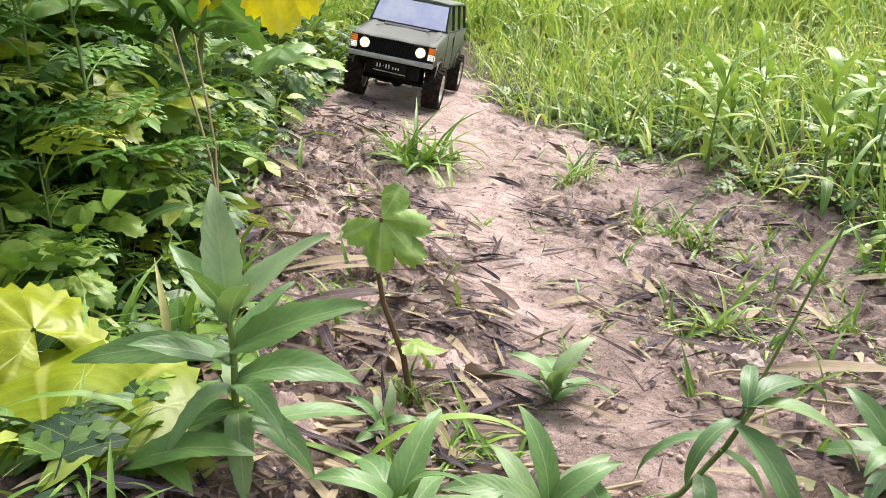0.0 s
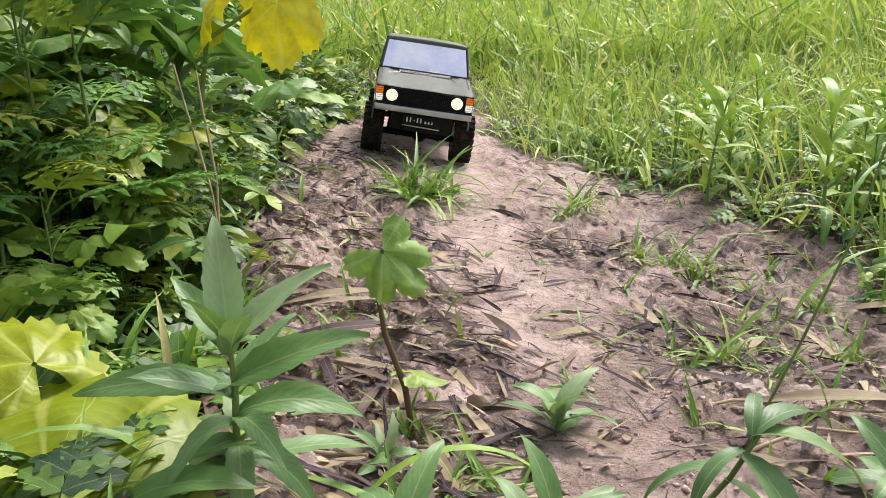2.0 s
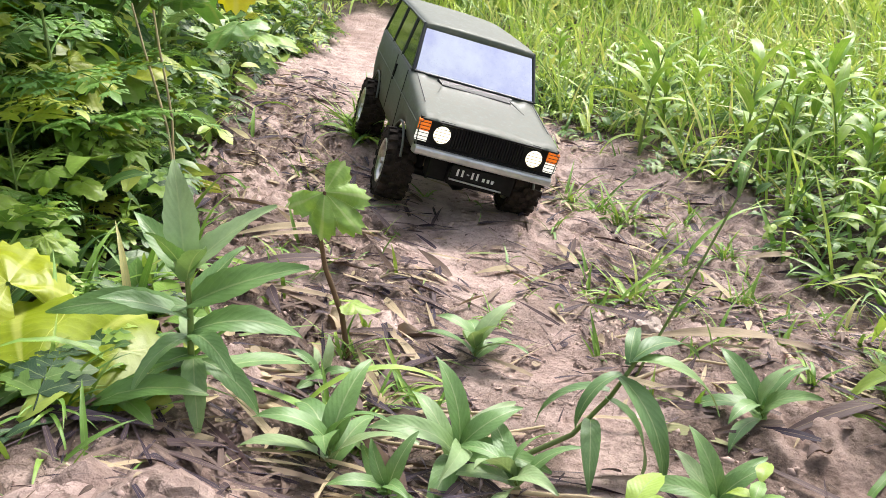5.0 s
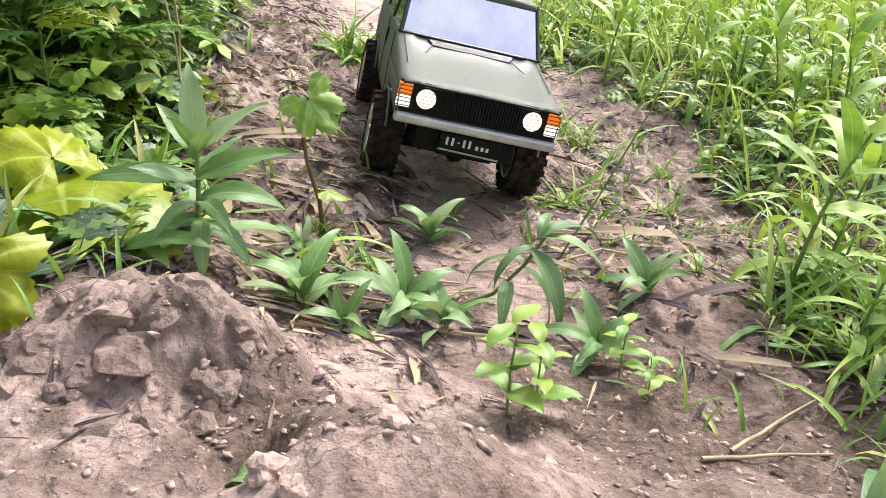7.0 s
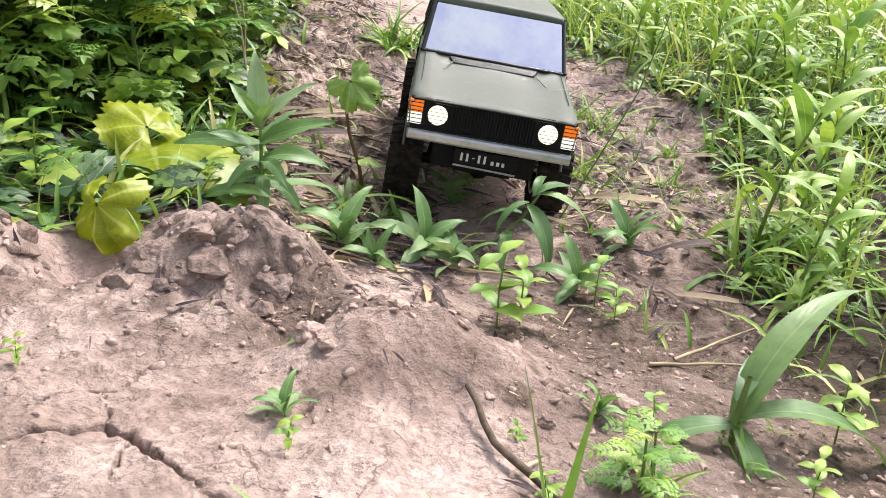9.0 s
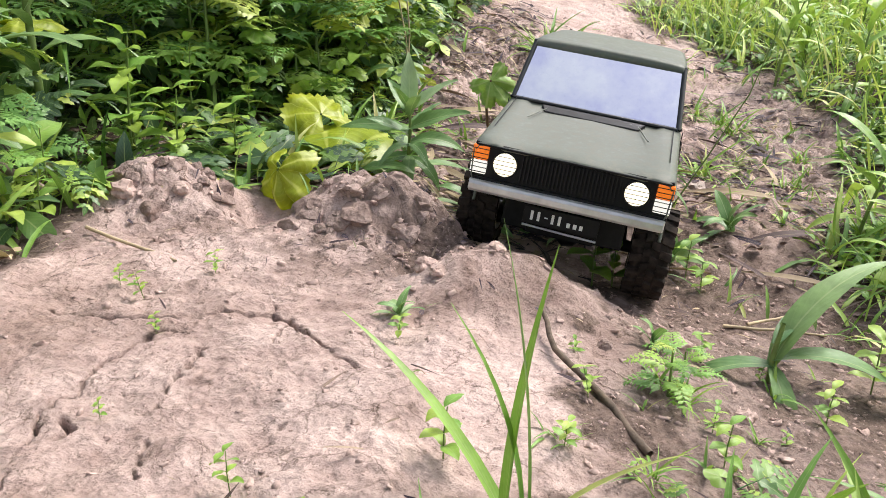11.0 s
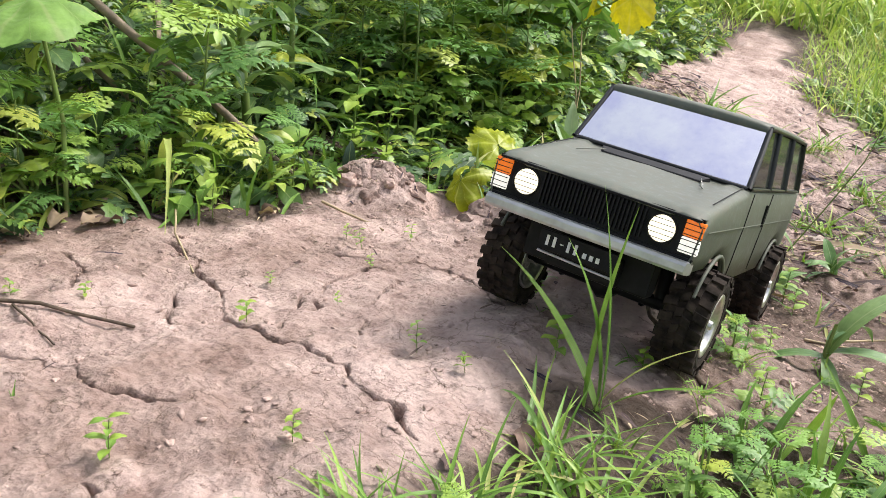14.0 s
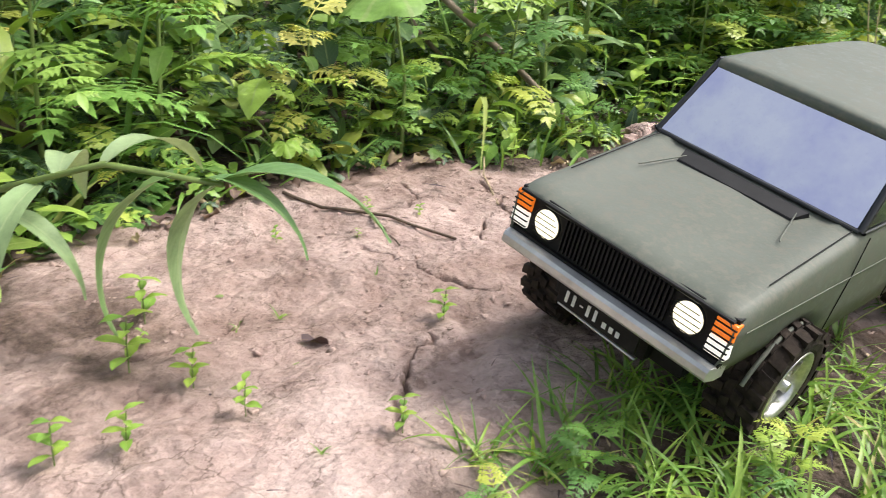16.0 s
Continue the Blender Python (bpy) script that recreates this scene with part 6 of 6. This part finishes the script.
for x, y, az, s, kind in ((-0.455, -0.20, 40, 0.6, FERN), (-0.47, -0.13, 200, 0.55, FERN), (-0.43, -0.02, 120, 0.6, FERN), (-0.41, 0.02, 10, 0.5, TALLY), (-0.45, -0.08, 80, 0.55, TALLY), (-0.49, 0.06, 250, 0.8, FERN), (-0.46, -0.26, 160, 0.5, TALLY), (-0.36, 0.60, 0, 0.9, FERN), (-0.31, 0.66, 140, 0.8, FERN), (-0.44, 0.56, 30, 1.1, FERN2), (-0.50, 0.62, 80, 1.2, FERN2), (-0.28, 0.72, 220, 0.6, TALLY), (-0.40, 0.70, 300, 1.0, FERN), (-0.35, 0.50, 0, 0.55, TALLY), (-0.42, 0.47, 60, 0.7, TALLY), (-0.27, 0.62, 60, 0.5, TALLY), (-0.34, 0.72, 0, 1.0, FERN2), (-0.42, 0.66, 60, 1.1, FERN2), (-0.30, 0.84, 200, 0.9, FERN), (-0.38, 0.80, 120, 1.2, FERN2), (-0.36, 0.93, 20, 1.2, BROAD), (-0.30, 1.0, 80, 0.9, TALLW), (-0.46, 0.95, 0, 1.3, BROAD), (-0.33, 1.15, 50, 1.0, TALLY), (-0.36, 1.3, 50, 1.0, TALLW), (-0.40, 1.5, 90, 1.1, TALLW), (-0.44, 0.58, 10, 0.8, TALLY), (-0.38, 0.60, 70, 0.7, TALLY)):
    put_copy(kind, x, y, az, s)
LBROAD = broad_weed(0.10, 6, 0.030, 26, "low bank herb with light green lobed leaves", M_LIGHT, "lobed_herb", "light lobed herbs")
put(LBROAD, -0.33, 0.62, 0, 1.1)
for x, y, az, s in ((-0.37, 0.68, 40, 1.3), (-0.30, 0.70, 100, 1.0), (-0.41, 0.74, 200, 1.5), (-0.28, 0.60, 300, 0.8), (-0.35, 0.80, 20, 1.4), (-0.44, 0.62, 140, 1.4), (-0.26, 0.80, 60, 0.9), (-0.31, 0.92, 250, 1.2), (-0.39, 0.57, 80, 1.0), (-0.45, 0.02, 30, 0.8), (-0.42, -0.06, 160, 0.7), (-0.47, -0.22, 220, 0.8), (-0.46, -0.38, 10, 0.8), (-0.44, 0.10, 90, 0.8)):
    put_copy(LBROAD, x, y, az, s)
YBROAD = broad_weed(0.22, 4, 0.055, 16, "broad-leaved weed with yellowing lobed leaves", M_YELLOW, "yellowing_weed", "yellowing weeds")
put(YBROAD, -0.335, 0.88, 30, 1.0)
for x, y, az, s in ((-0.30, 0.78, 120, 0.7), (-0.42, 0.76, 210, 1.0), (-0.47, 1.1, 60, 1.1), (-0.62, 0.3, 90, 1.0), (-0.36, 1.02, 10, 0.9), (-0.39, 0.86, 300, 1.1), (-0.44, 0.92, 250, 1.2)):
    put_copy(YBROAD, x, y, az, s)

# hanging bright yellow leaf high on the bank
k = tagged(new("yellow_leaf_plant"), "tall stalk with large bright yellow hanging leaves", "plant")
put(k, -0.223, 0.93)
zt = 0.252 - float(land(-0.26, 0.93))
stem_on(k, [(-0.05, 0, -0.01), (-0.045, 0, 0.12), (-0.02, 0, zt + 0.02), (0.05, 0, zt + 0.06)], 0.004, 0.002, M_STEM)
YL = shape_mesh("leaf:yellowhang", lambda: leaf_lobed(0.062, 5, 0.18, 0.35, 0.09, 9, 150, 0.04, 8, 1.3), M_BRIGHT_YELLOW)
leaf_on(k, YL, turn(180, -78, 0, (0.062, -0.01, zt + 0.055), 0.88), label="bright yellow leaf")
leaf_on(k, YL, turn(120, -60, 20, (-0.01, -0.01, zt + 0.06), 0.75), label="bright yellow leaf")
GL = shape_mesh("leaf:greenhang", lambda: leaf_lobed(0.040, 5, 0.25, 0.2, 0.06, 2), M_BROAD)
leaf_on(k, GL, turn(150, -20, 0, (0.06, 0, zt - 0.03), 1.0))
leaf_on(k, GL, turn(-110, -10, 0, (0.09, 0, zt - 0.04), 0.9))
leaf_on(k, GL, turn(20, -10, 0, (0.0, 0, zt), 0.9))

# big green leaf on a stalk over the bank
lone_leaf("butterbur_leaf", -0.47, -0.215, leaf_lobed(0.085, 7, 0.12, 0.35, 0.05, 6, 160, 0.05, 9, 1.0), M_BROAD, [(0.02, 0.02, -0.01), (0.025, 0.02, 0.10), (0.02, 0.0, 0.222)], turn(150, -14, 0, (0.02, 0, 0.222)), "large round green leaf on an upright stalk")

# plant that hangs in over the clay near the end
k = tagged(new("overhanging_weed"), "bent weed stem with long drooping grey-green leaves", "plant")
put(k, -0.235, -0.775, 0, 1.08)
stem_on(k, [(-0.03, -0.05, -0.01), (-0.015, -0.03, 0.07), (0.01, 0.0, 0.115), (0.06, 0.05, 0.135), (0.115, 0.10, 0.125)], 0.0034, 0.0018, M_STEM)
OV = shape_mesh("leaf:overhang", lambda: leaf_lance(0.130, 0.026, 22, 88, 0.25, 0.05, 11, 0.7, 10), M_GREYLEAF)
for az, tl, s, a in ((-48, 8, 0.95, (0.112, 0.10, 0.126)), (118, -52, 0.95, (0.112, 0.10, 0.126)), (132, -42, 1.05, (0.09, 0.08, 0.13)), (-62, -6, 0.7, (0.105, 0.092, 0.128)), (20, 10, 0.8, (0.06, 0.05, 0.135)), (60, 0, 0.9, (0.04, 0.03, 0.128)), (-150, -30, 0.9, (0.03, 0.02, 0.12)), (130, -10, 0.8, (0.0, 0.0, 0.10)), (-60, -15, 0.7, (0.0, 0.0, 0.10))):
    leaf_on(k, OV, turn(az, tl, 0, a, s))

# long arching dry blades and bent grass
k = tagged(new("bent_grass"), "long pale arching grass blade", "grass")
put(k, -0.035, 0.44)
leaf_on(k, shape_mesh("blade:arch", lambda: blade(0.19, 0.0085, 60, 150, 14), M_GRASSOB), turn(-78, 0, 0), "blade")
k = tagged(new("leaning_grass"), "two broad grey-green grass blades leaning over", "grass")
put(k, 0.02, 0.40)
for az, tl, s in ((70, -10, 1.0), (95, -30, 0.9), (60, -40, 0.8)):
    leaf_on(k, shape_mesh("blade:lean", lambda: blade(0.12, 0.0095, 55, 50, 9), M_GRASSOB), turn(az, tl, 0, (0, 0, 0), s), "blade")
k = tagged(new("tall_grass_stalk"), "tall leaning grass stalk with thin leaves", "grass")
put(k, 0.225, 0.545)
stem_on(k, [(0, 0, -0.005), (0.04, 0.01, 0.07), (0.08, 0.02, 0.15), (0.105, 0.02, 0.24)], 0.0013, 0.0007, M_STEM)
for az, s, z in ((-70, 1.0, 0.09), (100, 0.8, 0.12), (-50, 0.8, 0.16), (80, 0.7, 0.2)):
    leaf_on(k, shape_mesh("blade:stalk", lambda: blade(0.11, 0.005, 60, 70, 8), M_GRASSOB), turn(az, 0, 0, (0.105 * z / 0.24, 0.02, z), s), "blade")

# ---- twigs, straws, stones, dead leaves ----
def stick(name, pts, r0, r1, mat, label, category="twig"):
    n = len(pts)
    rr = random.Random(len(label) + n)
    P = []
    for a, b in zip(pts, pts[1:]):
        for s in (0, 0.33, 0.66):
            P.append(tuple(a[i] + (b[i] - a[i]) * s + rr.uniform(-1, 1) * r0 * 0.5 for i in range(3)))
    P.append(pts[-1])
    V, Q, U = tube(P, [r0 + (r1 - r0) * k / (len(P) - 1) for k in range(len(P))], 7)
    return tagged(sheet(name, V, Q, U, mat), label, category)


def on(x, y, up=0.002):
    return (x, y, float(ground_height(np.array([x]), np.array([y]))[0][0]) + up)


stick("twig", [on(0.127, 0.035, 0.012), on(0.142, -0.01, 0.006), on(0.175, -0.045, 0.003), on(0.215, -0.096)], 0.0019, 0.0030, M_TWIG, "bare brown twig lying at the edge of the clay shelf")
stick("twig", [on(-0.40, -0.42), on(-0.342, -0.41, 0.004), on(-0.27, -0.375, 0.004), on(-0.195, -0.349)], 0.0022, 0.0014, M_TWIG, "thin dark twig lying flat on cracked clay")
stick("twig", [on(-0.29, -0.385), on(-0.25, -0.40), on(-0.22, -0.405)], 0.0012, 0.0008, M_TWIG, "short side twig on the clay")
stick("straw", [on(-0.385, -0.10, 0.02), on(-0.33, -0.16, 0.004), on(-0.242, -0.23, 0.002)], 0.0013, 0.0009, M_STRAW, "bent dry straw on the clay", "straw")
stick("straw", [on(-0.295, 0.06, 0.006), on(-0.24, 0.045, 0.004), on(-0.19, 0.035)], 0.0018, 0.0013, M_STRAW, "pale dry straw at the foot of the clay lump", "straw")
stick("dead_branch", [(-0.375, 0.11, float(land(-0.375, 0.11)) + 0.012), (-0.42, 0.06, 0.118), (-0.50, 0.00, 0.205), (-0.60, -0.06, 0.30)], 0.0045, 0.0060, M_BRANCH, "brown dead branch leaning out of the bank", "branch")
stick("dead_branch", [(-0.40, 0.03, float(land(-0.40, 0.03)) + 0.008), (-0.46, 0.05, 0.085), (-0.53, 0.045, 0.15)], 0.0022, 0.0034, M_STRAW, "pale bare stick leaning in the bank", "branch")
stick("dead_branch", [on(-0.75, 0.25, 0.24), on(-0.62, 0.12, 0.14), on(-0.50, 0.03, 0.05), on(-0.45, 0.0, 0.015)], 0.007, 0.0035, M_BRANCH, "grey dead branch leaning through the bank plants", "branch")
stick("dead_branch", [on(-0.80, 0.36, 0.12), on(-0.62, 0.22, 0.08), on(-0.48, 0.12, 0.03)], 0.005, 0.003, M_BRANCH, "pale dead branch low in the bank growth", "branch")
stick("dead_branch", [on(-0.70, -0.05, 0.25), on(-0.60, -0.02, 0.13), on(-0.50, 0.06, 0.02)], 0.005, 0.003, M_BRANCH, "brown dead stem leaning in the bank", "branch")
for (x, y), dx in (((-0.20, 0.78), 0.03), ((-0.215, 0.80), 0.0)):
    stick("dry_stalk", [on(x, y), on(x - dx * 0.5, y + 0.02, 0.12), on(x - dx - 0.012, y + 0.03, 0.22)], 0.0018, 0.0011, M_STRAW, "upright dry pale stalk beside the bank", "stalk")
for x, y, a, L in ((0.0, 0.45, 8, 0.14), (0.03, 0.42, -12, 0.17), (-0.04, 0.50, 15, 0.12), (0.06, 0.47, 2, 0.13), (0.02, 0.53, -6, 0.10), (-0.08, 0.52, 25, 0.12), (0.10, 0.43, 30, 0.09), (0.15, 0.36, -4, 0.10), (0.27, 0.55, 20, 0.10), (0.30, 0.60, -15, 0.09), (0.24, 0.62, 5, 0.08), (0.35, 0.28, 40, 0.12), (0.33, 0.24, 10, 0.10), (-0.10, 0.66, -20, 0.11), (0.02, 0.70, 35, 0.09)):
    c, s = math.cos(radians(a)), math.sin(radians(a))
    stick("straw", [on(x - L / 2 * c, y - L / 2 * s), on(x, y, 0.005), on(x + L / 2 * c, y + L / 2 * s)], 0.0017, 0.0010, M_STRAW, "dry straw among litter on the track", "straw")


STRIPS = [shape_mesh("blade:dead%d" % q, lambda: leaf_lance(0.085, (0.007, 0.010, 0.005)[q], 6, (14, 22, 10)[q], 0.2, 0.03, 8, 0.5, (15, 40, -20)[q], q), M_DEADLEAF) for q in range(3)]
rl = random.Random(55)
for q in range(110):
    y = rl.uniform(0.33, 0.85)
    if rl.random() < 0.68:
        x = rl.uniform(-0.15, 0.07) if y < 0.6 else rl.uniform(-0.15, 0.02)
    else:
        x = rl.uniform(0.22, 0.46)
    az = rl.gauss(90, 40)
    o = tagged(new("dead_grass", STRIPS[rl.randrange(3)]), "dry brown grass blade lying on the ground", "litter", "dead grass blades")
    o.matrix_basis = turn(az, rl.uniform(-4, 9), rl.uniform(-25, 25), on(x, y, 0.006), rl.uniform(0.6, 1.4))


def stone(x, y, r, label, seed):
    bm = bmesh.new()
    bmesh.ops.create_icosphere(bm, subdivisions=3, radius=r)
    for v in bm.verts:
        v.co *= 1 + 0.55 * noise.noise(v.co / r * 1.3 + Vector((seed, 0, 0))) + 0.22 * noise.noise(v.co / r * 3.5)
        v.co.z *= 0.75
    ob = part("stone", bm, M_STONE if seed == 3 and r > 0.012 else M_CLOD, None, "", False)
    ob.matrix_basis = Matrix.Translation((x, y, float(land(x, y)) + r * 0.25))
    return tagged(ob, label, "stone")


stone(0.262, 0.64, 0.013, "pale pink stone half sunk in the clay", 3)
for q, (x, y, r) in enumerate(((0.30, 0.60, 0.007), (0.02, 0.075, 0.009), (0.075, 0.10, 0.008), (0.035, 0.06, 0.006), (0.225, -0.155, 0.008), (0.31, 0.80, 0.009), (0.36, 0.70, 0.008), (-0.30, 0.13, 0.012), (-0.25, 0.15, 0.008), (0.235, 0.10, 0.010), (0.28, -0.01, 0.007))):
    stone(x, y, r, "rough lump of pale clay on the track", q)
rf = random.Random(19)
PALEBIT = shape_mesh("leaf:bleached", lambda: leaf_lance(0.022, 0.013, 20, 50, 0.4, 0.2, 6, 0.95, 20, 2), M_DEADLEAF)
for q in range(46):
    y = rf.uniform(-0.62, 0.02)
    x = float(np.interp(y, LY, LX)) + rf.uniform(-0.06, 0.035)
    o = tagged(new("dead_leaf", PALEBIT), "small dry leaf at the foot of the bank", "leaf", "dry leaves by the bank")
    o.matrix_basis = turn(rf.uniform(0, 360), rf.uniform(-5, 25), rf.uniform(-35, 35), on(x, y, 0.003), rf.uniform(0.5, 1.4))
def chunk_mesh(seed):
    bm = bmesh.new()
    bmesh.ops.create_icosphere(bm, subdivisions=3, radius=1.0)
    o = Vector((seed * 5.1, seed * 2.3, 0))
    for v in bm.verts:
        c = v.co.copy()
        # flat broken faces: the ball is cut by a few planes, then roughened
        for j in range(9):
            d = Vector((math.sin(seed * 3 + j * 2.4), math.cos(seed * 5 + j * 1.7), math.sin(j * 3.1 + seed))).normalized()
            over = c.dot(d) - 0.62
            if over > 0:
                c -= d * over * 0.85
        v.co = 0.012 * c * (1 + 0.16 * noise.noise(c * 2.2 + o) + 0.12 * noise.noise(c * 6 + o))
        v.co.z *= 0.7
    me = bpy.data.meshes.new("clay_lump")
    bm.to_mesh(me)
    bm.free()
    at = me.attributes.new("crumbs", "FLOAT", "POINT")
    at.data.foreach_set("value", np.full(len(me.vertices), 0.5, np.float32))
    me.materials.append(M_GROUND)
    return me


CHUNKS = [chunk_mesh(q) for q in range(5)]
rc = random.Random(64)
for cx, cy, sx, sy, n, big in ((-0.085, 0.190, 0.042, 0.030, 30, 0.022), (-0.285, 0.172, 0.042, 0.028, 26, 0.020), (-0.01, 0.165, 0.035, 0.030, 14, 0.013), (0.09, 0.12, 0.045, 0.020, 10, 0.010), (0.19, -0.02, 0.03, 0.08, 8, 0.008), (0.30, 0.62, 0.07, 0.10, 16, 0.012)):
    for _ in range(n):
        x, y = rc.gauss(cx, sx), rc.gauss(cy, sy)
        r = big * rc.uniform(0.35, 1.0)
        o = tagged(new("clay_lump", CHUNKS[rc.randrange(5)]), "broken lump of pinkish clay on the track", "clay", "broken clay lumps")
        o.matrix_basis = turn(rc.uniform(0, 360), rc.uniform(-25, 25), rc.uniform(-25, 25), (x, y, float(land(x, y)) - 0.30 * r), r / 0.012)
DEAD = shape_mesh("leaf:dead", lambda: leaf_lance(0.034, 0.018, 15, 60, 0.5, 0.2, 7, 0.95, 30, 4), M_DEADLEAF)
rd = random.Random(9)
for x, y in ((0.03, 0.49), (-0.02, 0.46), (0.07, 0.52), (-0.46, -0.28), (-0.44, -0.32), (-0.45, -0.20), (-0.43, -0.36), (-0.47, -0.40), (-0.41, -0.16), (-0.12, -0.60), (0.10, -0.38), (0.12, -0.30), (0.05, 0.60), (-0.50, -0.02), (-0.48, 0.03), (-0.03, 0.62), (0.21, 0.60), (0.33, 0.42), (-0.45, -0.46), (-0.46, -0.52)):
    o = tagged(new("dead_leaf", DEAD), "withered curled brown leaf on the ground", "leaf", "dead leaves")
    o.matrix_basis = turn(rd.uniform(0, 360), rd.uniform(-10, 20), rd.uniform(-30, 30), on(x, y, 0.003), rd.uniform(0.5, 1.3))
CURL = tagged(new("curled_leaf", shape_mesh("leaf:curl", lambda: leaf_lance(0.035, 0.020, 60, 300, 0.2, 0.05, 12, 0.6), M_LANCE)), "rolled green leaf in a hollow of the clay", "leaf")
CURL.matrix_basis = turn(80, 0, 0, on(0.012, 0.098, 0.004), 1.0)


motions()
